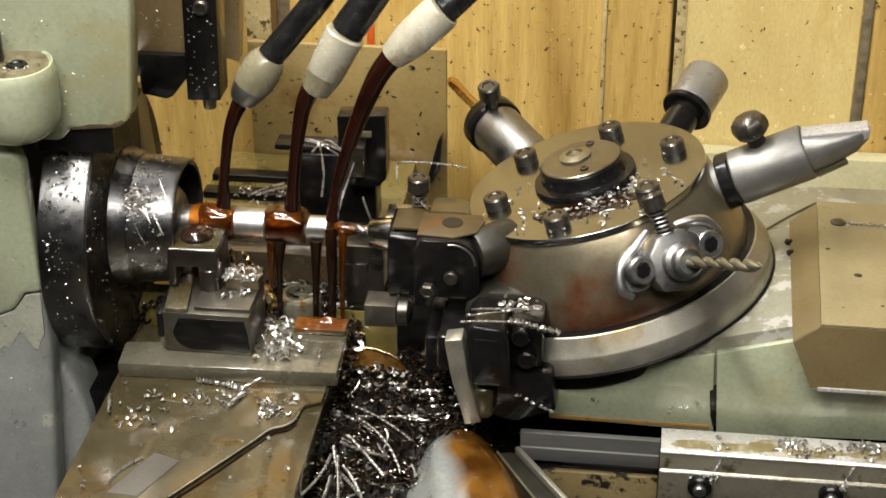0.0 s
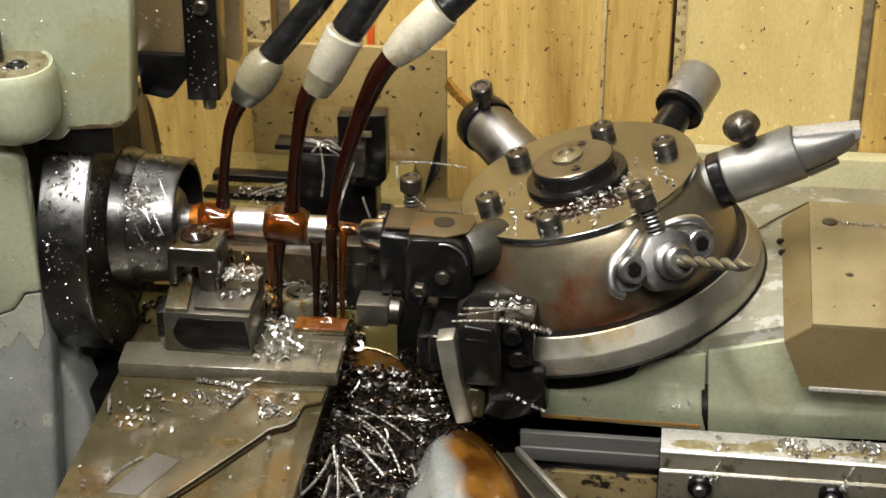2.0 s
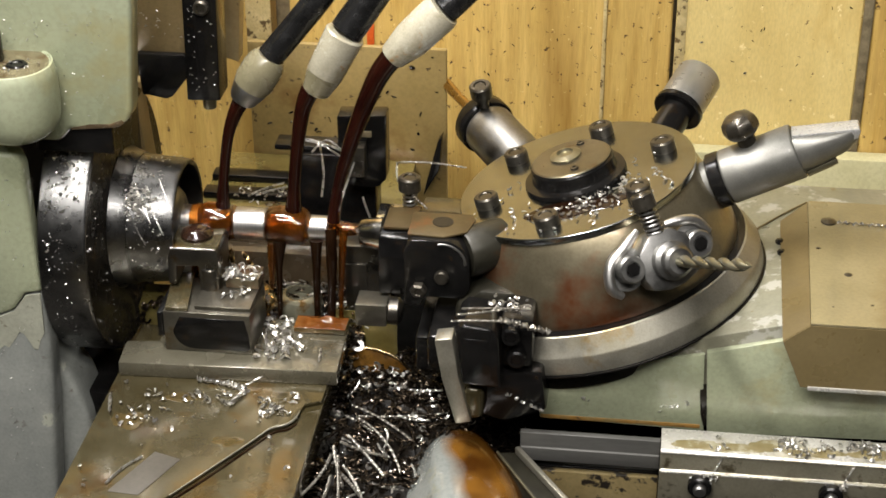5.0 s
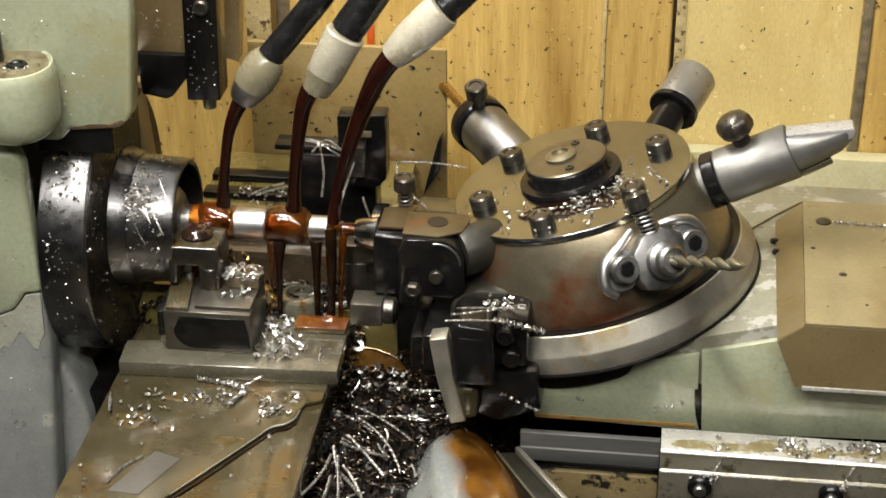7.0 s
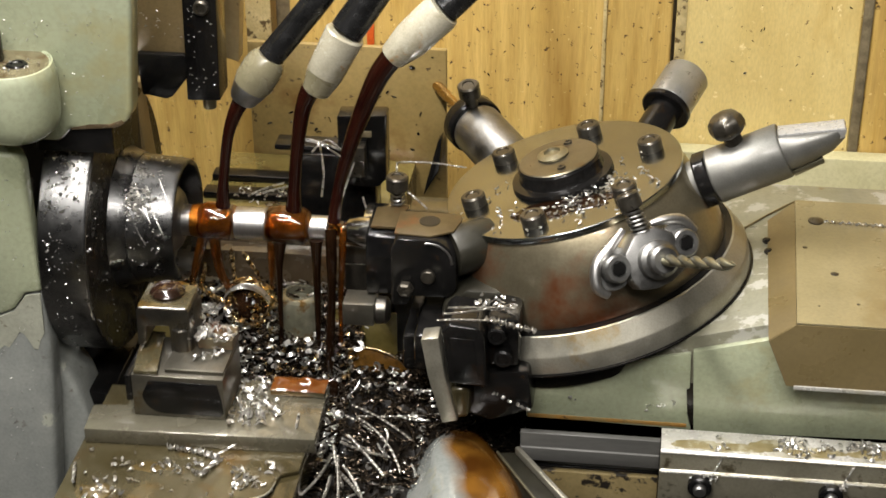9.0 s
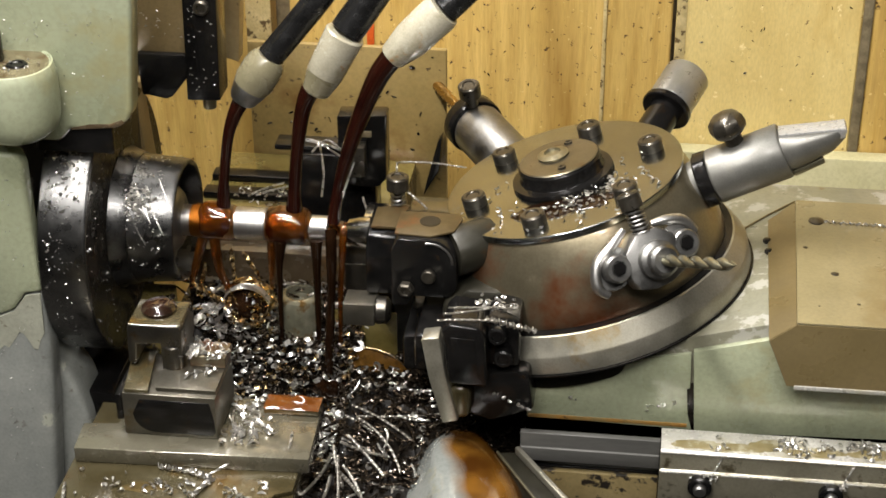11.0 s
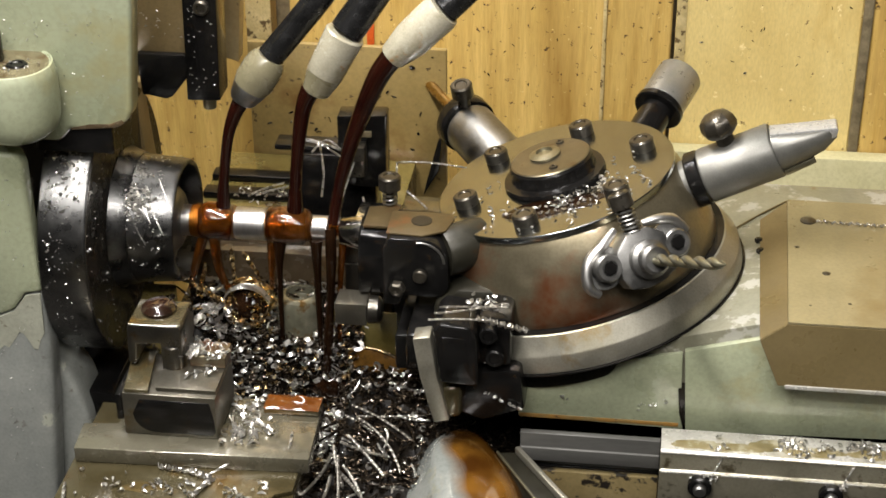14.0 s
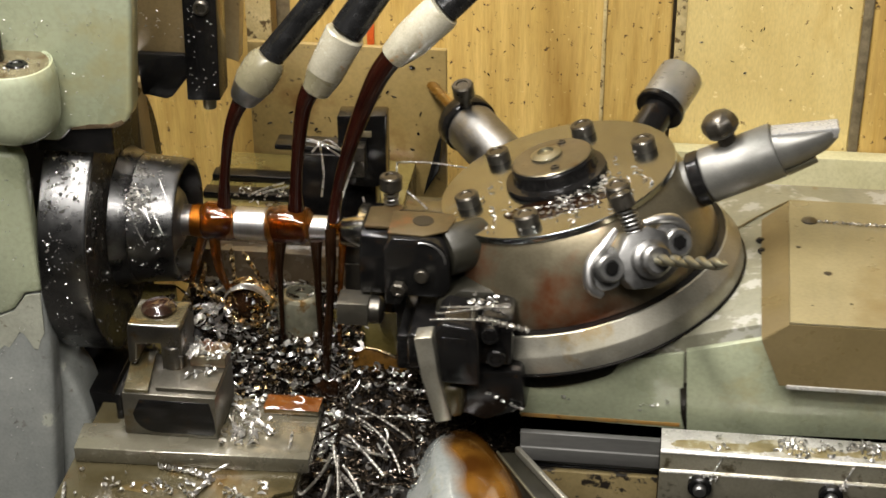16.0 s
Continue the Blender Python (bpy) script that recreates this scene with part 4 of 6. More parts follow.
for k in range(6):
    a = radians(16 + 60 * k)
    p = TM @ Matrix.Translation((0.0677 * math.cos(a), 0.0677 * math.sin(a), -0.0080)) @ pose(0, 0, 0, 0, 0, 17 * k)
    if bolt_mesh is None:
        bolt_mesh = part("bolt", socket_bolt(0.0090, 0.0086), BOLTM, disc, "", p).data
    else:
        part("bolt", bolt_mesh, BOLTM, disc, "", p)
part("ring_dark_line", turned([(0.1058, -0.0740), (0.1122, -0.0740), (0.1122, -0.0729), (0.1058, -0.0729)], TM, 96), BLACK, turret, "dark oily gap inside the ring")
cap = part("hub_cap", turned([(0, -0.0079), (0.0375, -0.0079), (0.0380, -0.0070), (0.0375, -0.0040), (0.0320, -0.0032), (0.0310, -0.0015), (0.0310, 0.0060), (0.0300, 0.0072), (0, 0.0072)], TM, 64), BLACK, turret, "dark steel hub cap")
part("hub_plate", turned([(0, 0.0073), (0.0290, 0.0073), (0.0295, 0.0078), (0.0285, 0.0085), (0, 0.0085)], TM, 64), HUBM, cap, "oily brown plate")
part("hub_nut", turned([(0, 0), (0.0115, 0), (0.0118, 0.0015), (0.0080, 0.0032), (0.0062, 0.0034), (0.0055, 0.0015), (0, 0.0015)], TM @ Matrix.Translation((-0.004, 0.004, 0.0086)), 32), OILSTEEL, cap, "worn brass-coloured nut")
for hx, hy in ((0.004, -0.019), (0.006, 0.021)):
    part("hub_screw", turned([(0, 0), (0.0032, 0), (0.0030, 0.0012), (0.0015, 0.0014), (0.0012, 0.0003), (0, 0.0003)], TM @ Matrix.Translation((hx, hy, 0.0086)), 20), BOLTM, cap)


def sc(profile, st, seg=48):
    return turned(profile, st, seg)


def set_screw(st, s, r, base, head, parent, square=False):
    """A clamping screw that stands off the tool at distance s."""
    m = st @ Matrix.Translation((0, base, s)) @ Matrix.Rotation(radians(-90), 4, "X")
    ob = part("set_screw", turned([(0, 0), (r * 0.55, 0), (r * 0.55, head), (0, head)], None, 20), BOLTM, parent, "", m)
    hm = m @ Matrix.Translation((0, 0, head))
    if square:
        part("screw_head", turned([(0, 0), (r * 0.8, 0), (r * 1.05, 0.003), (r * 1.12, 0.007), (r * 1.05, 0.012), (r * 0.8, 0.0155), (r * 0.45, 0.017), (0, 0.0175)], None, 8), BOLTM, ob, "", hm)
    else:
        part("screw_head", socket_bolt(r, 0.0110), BOLTM, ob, "", hm)
    return ob


# right: large countersink in its holder
S0 = station(-0.5, -4.0, 0.003, 0.006)
h0 = part("tool_holder", sc([(0, 0.085), (0.0165, 0.085), (0.0170, 0.1070), (0.0195, 0.1090), (0.0203, 0.1100), (0.0203, 0.1620), (0.0193, 0.1635), (0, 0.1635)], S0), HOLDERM, turret, "satin steel tool holder")
part("collar", sc([(0.0150, 0.0985), (0.0190, 0.0985), (0.0206, 0.1000), (0.0206, 0.1075), (0.0196, 0.1088), (0.0150, 0.1088)], S0), BLACK, h0, "black oily collar")
cut = turned([(0, 0.1600), (0.0158, 0.1600), (0.0160, 0.1640), (0.0156, 0.1740), (0.0125, 0.1950), (0.0070, 0.2060), (0, 0.2085)], None, 48)
for v in cut.verts:
    v.co.y = min(v.co.y, 0.0150 - 0.30 * max(0.0, v.co.z - 0.164))
bmesh.ops.transform(cut, matrix=S0, verts=cut.verts)
part("cutter", cut, HOLDERM, h0, "ground spade cutter body")
part("cutter_blade", prism([(0.0165, 0.1645), (0.0158, 0.1660), (0.0030, 0.2090), (0.0005, 0.2095), (-0.0040, 0.2060), (0.0020, 0.1645)], -0.0080, 0.0080, 0.0006, "x", m=S0), BLADEM, h0, "flat cutting blade painted pale for its lamp glare")
part("cutter_blade", prism([(-0.0120, 0.1640), (-0.0020, 0.1640), (-0.0020, 0.1860), (-0.0080, 0.1870)], -0.0172, -0.0125, 0.0010, m=S0), OILSTEEL, h0, "oily lower cutting edge")
set_screw(S0, 0.1330, 0.0122, 0.018, 0.0085, h0, True)
# back: plain stub with a bright sleeve
S60 = station(60)
h60 = part("tool_holder", sc([(0, 0.095), (0.0130, 0.095), (0.0130, 0.1460), (0, 0.1460)], S60), BLACK, turret, "black steel neck")
part("collar", sc([(0, 0.1440), (0.0190, 0.1440), (0.0200, 0.1450), (0.0200, 0.1490), (0.0190, 0.1500), (0, 0.1500)], S60), BLACK, h60)
part("sleeve", sc([(0, 0.1501), (0.0178, 0.1501), (0.0185, 0.1510), (0.0185, 0.1845), (0.0175, 0.1860), (0, 0.1860)], S60), SLEEVEM, h60, "bright steel sleeve")
# back left: holder with a brass-coloured drill
S120 = station(121, -1.0, 0.012, 0.003)
h120 = part("tool_holder", sc([(0, 0.095), (0.0195, 0.095), (0.0215, 0.1000), (0.0215, 0.1560), (0.0205, 0.1570), (0.0205, 0.1745), (0, 0.1745)], S120), STEEL, turret, "steel tool holder with a dark front ring")
part("front_ring", sc([(0.0206, 0.1585), (0.0232, 0.1590), (0.0238, 0.1600), (0.0238, 0.1715), (0.0225, 0.1735), (0.0206, 0.1746)], S120), BLACK, h120, "black front ring")
part("drill", sc([(0, 0.1746), (0.0052, 0.1746), (0.0050, 0.195), (0.0042, 0.198), (0.0048, 0.2400), (0.0030, 0.2445), (0, 0.2450)], S120, 16), BRASS, h120, "brass-coloured drill shank")
set_screw(S120, 0.1600, 0.0090, 0.022, 0.0100, h120)
# front: drill on a bolted flange
S300 = station(-58.0, 4.0, 0.012, -0.003)
part("drill_boss", sc([(0, 0.070), (0.0200, 0.070), (0.0195, 0.1005), (0, 0.1005)], S300), RUSTSTEEL, turret, "rust-tinted boss under the drill holder")
h300 = part("tool_holder", prism([(-0.0215, -0.006), (-0.0180, -0.015), (-0.006, -0.019), (0.006, -0.019), (0.018, -0.015), (0.0215, -0.006), (0.0190, 0.012), (0.008, 0.021), (-0.008, 0.021), (-0.0190, 0.012)], 0.101, 0.1175, 0.0015, "z", m=S300), STEEL, turret, "steel drill holder flange")
part("collet_nose", sc([(0, 0.1176), (0.0135, 0.1176), (0.0135, 0.1240), (0.0105, 0.1260), (0.0105, 0.1330), (0.0085, 0.1350), (0, 0.1350)], S300), STEEL, h300)
for sx, sy in ((-0.0270, 0.0050), (0.0255, 0.0010)):
    q = S300 @ Matrix.Translation((sx, sy, 0.103))
    washer = part("washer", turned([(0, 0), (0.0150, 0), (0.0155, 0.0012), (0.0150, 0.0025), (0, 0.0025)], q, 36), STEEL, h300)
    nut = part("nut", socket_bolt(0.0098, 0.0120), STEEL, h300, "steel socket nut", q @ Matrix.Translation((0, 0, 0.0026)))
    # black plug paints the shaded depth of the hexagon hole
    part("socket", turned([(0, 0.0118), (0.0050, 0.0118), (0.0050, 0.0124), (0, 0.0124)], None, 6), BLACK, nut, "black hexagon plug drawn as the socket's dark depth", q @ Matrix.Translation((0, 0, 0.0026)))


def twist_drill(st, s0, s1, r, turns, seg=10):
    """A twist drill from s0 to its point at s1 along a station."""
    one = bmesh.new()
    rings, n = [], 40
    for i in range(n + 1):
        f = i / n
        s = s0 + (s1 - s0) * f
        rr = r * min(1.0, (1.001 - f) * 9)
        ring = []
        for k in range(seg * 2):
            a = math.pi * k / seg
            w = abs(math.cos(a)) ** 0.7
            q = rr * (0.42 + 0.58 * w)
            ring.append(one.verts.new((q * math.cos(a + turns * 2 * math.pi * f), q * math.sin(a + turns * 2 * math.pi * f), s)))
        rings.append(ring)
    m = seg * 2
    for a, b in zip(rings, rings[1:]):
        for k in range(m):
            one.faces.new((a[k], a[(k + 1) % m], b[(k + 1) % m], b[k]))
    one.faces.new(rings[0][::-1])
    one.faces.new(rings[-1])
    bmesh.ops.transform(one, matrix=st, verts=one.verts)
    return one


part("twist_drill", twist_drill(S300, 0.134, 0.240, 0.0043, 2.7), OILSTEEL, h300, "oily steel twist drill")
part("strap", tube([S300 @ Vector(p) for p in ((-0.010, 0.026, 0.1065), (-0.022, 0.020, 0.1075), (-0.037, 0.012, 0.1065), (-0.0425, -0.002, 0.1060), (-0.037, -0.011, 0.1060))], [0.0024, 0.0038, 0.0040, 0.0040, 0.0026], 12), SPUN, h300, "bent bright strap")
part("strap", tube([S300 @ Vector(p) for p in ((0.010, 0.022, 0.1065), (0.022, 0.020, 0.1075), (0.033, 0.015, 0.1065), (0.0395, 0.004, 0.1060))], [0.0024, 0.0036, 0.0038, 0.0026], 12), SPUN, h300, "bent bright strap")
ss = set_screw(S300, 0.112, 0.0080, 0.018, 0.020, h300)
part("spring", tube([S300 @ Vector((0.0062 * math.cos(a * 1.2566), 0.020 + a * 0.00058, 0.112 + 0.0062 * math.sin(a * 1.2566))) for a in range(30)], [0.0009] * 30, 6), STEEL, h300, "steel spring")

# working station: black drill holder facing the chuck
hw = part("tool_holder", prism([(-0.036, 1.066), (-0.036, 1.098), (-0.031, 1.1125), (-0.022, 1.1165), (0.008, 1.1165), (0.012, 1.112), (0.012, 1.066)], 0.1580, 0.1850, 0.0018, "x", seg=3), BLACK, turret, "black oily drill holder")
face = [(0.1850, 1.0875), (0.1850, 1.1320), (0.190, 1.1415)] + [(0.2130 + 0.0190 * math.sin(radians(a)), 1.1240 + 0.0180 * math.cos(radians(a))) for a in range(0, 91, 10)] + [(0.2322, 1.1035), (0.2280, 1.0955), (0.2000, 1.0955), (0.1960, 1.0875)]
part("holder_body", prism(face, -0.0850, -0.0390, 0.0016), BLACK, hw)
part("top_plate", prism([(0.1870, -0.079), (0.2130, -0.081), (0.2290, -0.072), (0.2330, -0.054), (0.2300, -0.046), (0.1870, -0.046)], 1.1417, 1.1436, 0.0008, "z"), HOLDTOP, hw, "oily brown top plate")
part("plate_hole", turned([(0, 0), (0.0075, 0), (0.0075, 0.0004), (0, 0.0004)], pose(0.2100, -0.0600, 1.1437), 28), BLACK, hw, "dark oil hole")
part("holder_top", prism([(0.161, -0.026), (0.1848, -0.026), (0.1848, 0.010), (0.161, 0.004)], 1.1160, 1.1186, 0.0008, "z"), HOLDTOP, hw, "oily flat top")
part("holder_barrel", turned([(0, 0), (0.0172, 0), (0.0180, 0.0015), (0.0180, 0.030), (0.0165, 0.034), (0, 0.0345)], along((0.2260, -0.0700, 1.1245), (0.2660, -0.0430, 1.1275)), 56), BARRELM, hw, "brown oily barrel")
part("holder_groove", tube([(0.2125 + 0.0165 * math.sin(radians(a)), -0.0852, 1.1235 + 0.0160 * math.cos(radians(a))) for a in range(-10, 100, 11)], [0.0009] * 10, 8), STEEL, hw, "worn bright edge")
part("clamp_screw", rod((0.2120, -0.0890, 1.1135), (0.2120, -0.079, 1.1135), 0.0052), BOLTM, hw, "steel clamp screw")
part("clamp_screw", socket_bolt(0.0060, 0.0060, 6), BOLTM, hw, "bright hexagon screw", along((0.1960, -0.0852, 1.1030), (0.1935, -0.11, 1.1010)))
part("barrel_seat", prism([(0.222, 1.040), (0.222, 1.092), (0.240, 1.106), (0.264, 1.106), (0.280, 1.094), (0.284, 1.060), (0.276, 1.040)], -0.090, -0.02, 0.004), BARRELM, hw, "dark oily seat")
part("drill_bush", rod((0.1400, -0.004, 1.1), (0.1578, -0.004, 1.1), 0.0105, 0.014), BRIGHT, hw, "bright drill bush")
part("guide_end", turned([(0, 0), (0.0100, 0), (0.0108, 0.0012), (0.0104, 0.0080), (0.0070, 0.0105), (0, 0.0110)], along((0.1660, -0.040, 1.0545), (0.1800, -0.040, 1.0547)), 32), GUN, hw, "worn steel guide end")
part("guide_block", box((0.1420, -0.0500, 1.0455), (0.1658, -0.028, 1.0640), 0.0012), BLOCKM, hw, "oily steel guide block")
part("under_block", box((0.190, -0.070, 1.022), (0.285, 0.02, 1.052), 0.003), BLACK, turret, "dark oily underside")
part("holder_step", box((0.1853, -0.0098, 1.070), (0.2480, 0.026, 1.1180), 0.0015), SLIDEM, hw, "brown oily rear step")
part("drill_lug", box((0.1515, -0.004, 1.102), (0.1845, 0.020, 1.1138), 0.0015), BRIGHT, hw, "bright steel lug")
b1 = part("set_screw", rod((0.1760, 0.010, 1.114), (0.1760, 0.010, 1.132), 0.0034), BOLTM, hw)
part("screw_head", socket_bolt(0.0085, 0.0110), BOLTM, b1, "", Matrix.Translation((0.1760, 0.010, 1.1315)))
part("spring", tube([(0.1760 + 0.0052 * math.cos(a * 1.2566), 0.010 + 0.0052 * math.sin(a * 1.2566), 1.114 + a * 0.0007) for a in range(26)], [0.0009] * 26, 6), STEEL, hw, "steel spring")
S180 = station(180)
part("twist_drill", twist_drill(S180, 0.150, 0.252, 0.0044, 5.0), BRIGHT, hw, "bright twist drill")

# front left station: black block holding a worn flat tool
hf = part("tool_holder", prism([(0.2335, 1.064), (0.2285, 1.106), (0.2340, 1.112), (0.2540, 1.110), (0.2585, 1.102), (0.2610, 1.062)], -0.146, -0.105, 0.0025, seg=3), BLACK, turret, "black oily tool block")
part("block_recess", prism([(0.2385, 1.070), (0.2350, 1.102), (0.2510, 1.101), (0.2550, 1.070)], -0.1468, -0.1455, 0.0004), BLACK, hf)
part("tool_bit", prism([(0.2140, 1.0960), (0.2265, 1.0985), (0.2310, 1.066), (0.2400, 1.0300), (0.2285, 1.0270), (0.2190, 1.0640)], -0.142, -0.126, 0.0015), RINGM, hf, "worn oily tool bit")
part("tool_foot", box((0.2330, -0.138, 1.028), (0.2480, -0.118, 1.056), 0.006, 3), SLIDEM, hf, "oily steel foot")
part("block_neck", box((0.205, -0.115, 1.052), (0.245, -0.05, 1.082), 0.004), BLACK, hf)
for sx, sz in ((0.2655, 1.096), (0.2700, 1.078)):
    part("block_screw", socket_bolt(0.0068, 0.008), BLACK, hf, "", along((sx, -0.126, sz), (sx, -0.14, sz)))
part("screw_seat", box((0.258, -0.126, 1.068), (0.281, -0.09, 1.106), 0.003), BLACK, hf)
part("lower_arm", prism([(0.236, 1.030), (0.262, 1.022), (0.292, 1.034), (0.288, 1.066), (0.244, 1.062)], -0.128, -0.075, 0.003), BLACK, hf, "dark oily arm")


def sheet(verts, faces, th):
    """A thin sheet, thickened inwards."""
    one = bmesh.new()
    vs = [one.verts.new(v) for v in verts]
    for f in faces:
        one.faces.new([vs[i] for i in f])
    bmesh.ops.recalc_face_normals(one, faces=one.faces)
    bmesh.ops.solidify(one, geom=one.faces[:], thickness=th)
    return one


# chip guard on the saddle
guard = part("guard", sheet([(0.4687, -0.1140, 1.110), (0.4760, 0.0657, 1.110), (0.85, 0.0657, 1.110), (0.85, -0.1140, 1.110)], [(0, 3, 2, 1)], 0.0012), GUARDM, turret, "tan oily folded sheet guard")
part("side_fold", sheet([(0.4685, -0.1142, 1.1098), (0.4758, 0.0657, 1.1098), (0.4502, -0.1225, 1.1010), (0.4553, 0.0500, 1.1006)], [(0, 1, 3, 2)], 0.0012), GUARDSHADE, guard, "brown oily side fold, painted darker as shaded")
part("front_fold", sheet([(0.4687, -0.1144, 1.1098), (0.4504, -0.1229, 1.1008), (0.4650, -0.1235, 1.066), (0.85, -0.1235, 1.066), (0.85, -0.1144, 1.1098)], [(0, 1, 2, 3, 4)], 0.0012), GUARDSHADE, guard, "brown oily front fold, painted darker as shaded")
part("guard_lip", box((0.4700, -0.1256, 1.0640), (0.85, -0.1236, 1.0672), 0.0005), RAILM, guard, "bright worn lip")
for gx, gy, gz, gr in ((0.4895, 0.0330, 1.110, 0.0062), (0.4985, -0.0445, 1.110, 0.0034), (0.4795, -0.0080, 1.110, 0.0028), (0.4850, -0.0900, 1.110, 0.0022), (0.5120, -0.0850, 1.110, 0.0024)):
    part("guard_screw", turned([(0, 0), (gr, 0), (gr * 0.9, gr * 0.35), (gr * 0.4, gr * 0.55), (0, gr * 0.6)], pose(gx, gy, gz), 20), BOLTM, guard)
part("guard_edge", tube([(0.4360, 0.0426, 1.0955), (0.4587, 0.0636, 1.1000), (0.4770, 0.0844, 1.1000)], [0.0008] * 3, 8), GUARDSHADE, guard, "thin dark sheet edge")
for nx, ny in ((0.4539, 0.0188), (0.4546, 0.0026)):
    part("saddle_nut", turned([(0, 0), (0.0034, 0), (0.0034, 0.0025), (0.0018, 0.0034), (0, 0.0034)], pose(nx, ny, top_z(0.455) - 0.0002), 6), BLACK, turret)
part("guard_dimple", turned([(0, 0), (0.0040, 0), (0.0042, 0.0004), (0.0034, 0.0006), (0, 0.0003)], along((0.4672, -0.1224, 1.0925), (0.4672, -0.14, 1.0925)), 20), TANSHEET, guard)
part("guard_socket", turned([(0, 0), (0.0085, 0), (0.0085, 0.0006), (0.006, 0.0008), (0.005, -0.0004), (0, -0.0006)], along((0.5480, -0.1226, 1.093), (0.5480, -0.14, 1.093)), 24), BLACK, guard)

# ---- front chute and its edge bar ----
one = bmesh.new()
bmesh.ops.create_uvsphere(one, u_segments=56, v_segments=32, radius=1.0)
for v in one.verts:
    x, y, z = v.co
    x, z = math.copysign(abs(x) ** 0.75, x), math.copysign(abs(z) ** 0.7, z)
    lean = -0.78 * x + 0.63 * z
    if lean > 0.93:
        x, z = x + 0.78 * (lean - 0.93), z - 0.63 * (lean - 0.93)
    w = 1.0 - 0.58 * max(0.0, y) ** 1.5
    v.co = (0.2330 + 0.012 * y * y + 0.0480 * x * w - 0.021 * y, -0.180 + 0.098 * y, 0.960 + 0.053 * z * (1 - 0.10 * max(0.0, y)))
chute = thing("front_chute", (0.237, -0.185, 0.926), "pale cast chute stained orange by running oil", "chute")
part("body", one, CHUTEM, chute)
edge = thing("edge_bar", (0.275, -0.13, 0.926), "worn bright steel edge bar beside the chute", "bar")
part("bar", prism([(-0.0019, -0.003), (0.0019, -0.003), (0.0019, 0.003), (-0.0019, 0.003)], 0, 0.102, 0.0008, "z", m=along((0.2662, -0.1335, 1.0030), (0.3222, -0.2150, 1.0030))), RINGM, edge)
part("trough", prism([(0.2519, -0.1335), (0.2660, -0.1320), (0.3215, -0.2130), (0.2990, -0.2130)], 0.926, 0.9995, 0.001, "z"), BARRELM, edge, "dark oily trough side")
part("lip", rod((0.2519, -0.1340, 1.0005), (0.2960, -0.2070, 1.0005), 0.0011), OILSTEEL, chute, "thin worn lip")

# ---- cross slide with its tool block ----
slide = thing("cross_slide", (0.045, -0.15, 0.962), "oily brown steel cross slide with a clamped parting tool", "cross slide")
part("slide_plate", box((-0.0375, -0.46, 0.990), (0.1225, -0.0210, 1.0146), 0.0015), SLIDEM, slide)
part("slide_base", box((-0.030, -0.44, 0.9625), (0.112, -0.0230, 0.9898), 0.002), MUCKSHADE, slide, "dark oily base")
part("ledge", prism([(-0.0345, -0.0958), (-0.0365, -0.0660), (-0.0120, -0.0630), (-0.0110, -0.022), (0.0560, -0.022), (0.1270, -0.022), (0.1290, -0.0900), (0.060, -0.0925)], 1.0181, 1.0300, 0.0010, "z"), LEDGEM, slide, "stepped grey steel ledge")
part("ridge", box((0.0870, -0.0405, 1.0301), (0.1268, -0.0225, 1.0352), 0.0010), SLIDEM, slide, "raised oily ridge")
pool = bmesh.new()
bmesh.ops.create_grid(pool, x_segments=40, y_segments=24, size=1.0)
for v in pool.verts:
    x, y = v.co.x, v.co.y
    edge = 1.0 - max(abs(x), abs(y)) ** 3
    v.co = (0.1069 + 0.0198 * x, -0.0315 + 0.0089 * y, 1.0350 + 0.0014 * edge + 0.0006 * noise.noise(Vector((x * 3, y * 2, 4))) * edge + 0.0035 * math.exp(-((x - 0.3) ** 2 + (y - 0.3) ** 2) * 7))
part("oil_pool", pool, OILDARK, slide, "pool of orange-brown oil")
part("front_block", box((-0.0035, -0.0750, 1.0302), (0.0625, -0.0235, 1.0640), 0.0010), BLOCKM, slide, "bright-edged steel tool block")
part("block_face", prism([(0.0035 + 0.016 * (1 - math.cos(radians(a))) , 1.0480 - 0.0150 * math.sin(radians(a))) for a in range(0, 91, 15)] + [(0.0590, 1.0330), (0.0615, 1.0360), (0.0605, 1.0480), (0.0580, 1.0600), (0.0090, 1.0600)], -0.0756, -0.0749, 0.0003), BLACK, slide, "dark oil on the block face")
part("top_plate", box((0.0195, -0.0700, 1.0641), (0.0620, -0.0240, 1.0672), 0.0008), BLOCKM, slide, "oily ground plate")
part("spacer", prism([(-0.0085, -0.0225), (0.0080, -0.0225), (0.0155, -0.0740), (-0.0015, -0.0745)], 1.0642, 1.0672, 0.0006, "z"), SLIDEM, slide, "brown oily spacer bar")
part("under_step", box((-0.0080, -0.0755, 1.0420), (-0.0036, -0.030, 1.0630), 0.0008), BLACK, slide)
clampo = prism([(-0.0055, 1.0700), (-0.0048, 1.0985), (-0.0030, 1.1010), (0.0320, 1.1015), (0.0342, 1.0990), (0.0330, 1.0660), (0.0185, 1.0655), (0.0183, 1.0870), (0.0015, 1.0860), (0.0005, 1.0700)], -0.0462, -0.0120, 0.0012)
cl = part("clamp", clampo, GUN, slide, "oily steel bridge clamp")
part("clamp_top", box((-0.0035, -0.0452, 1.1012), (0.0325, -0.0128, 1.1022), 0.0005), SLIDEM, cl, "brown oil on the clamp top")
part("clamp_edge", rod((-0.0030, -0.0457, 1.1011), (0.0322, -0.0457, 1.1015), 0.0008), BRIGHT, cl, "worn bright edge")
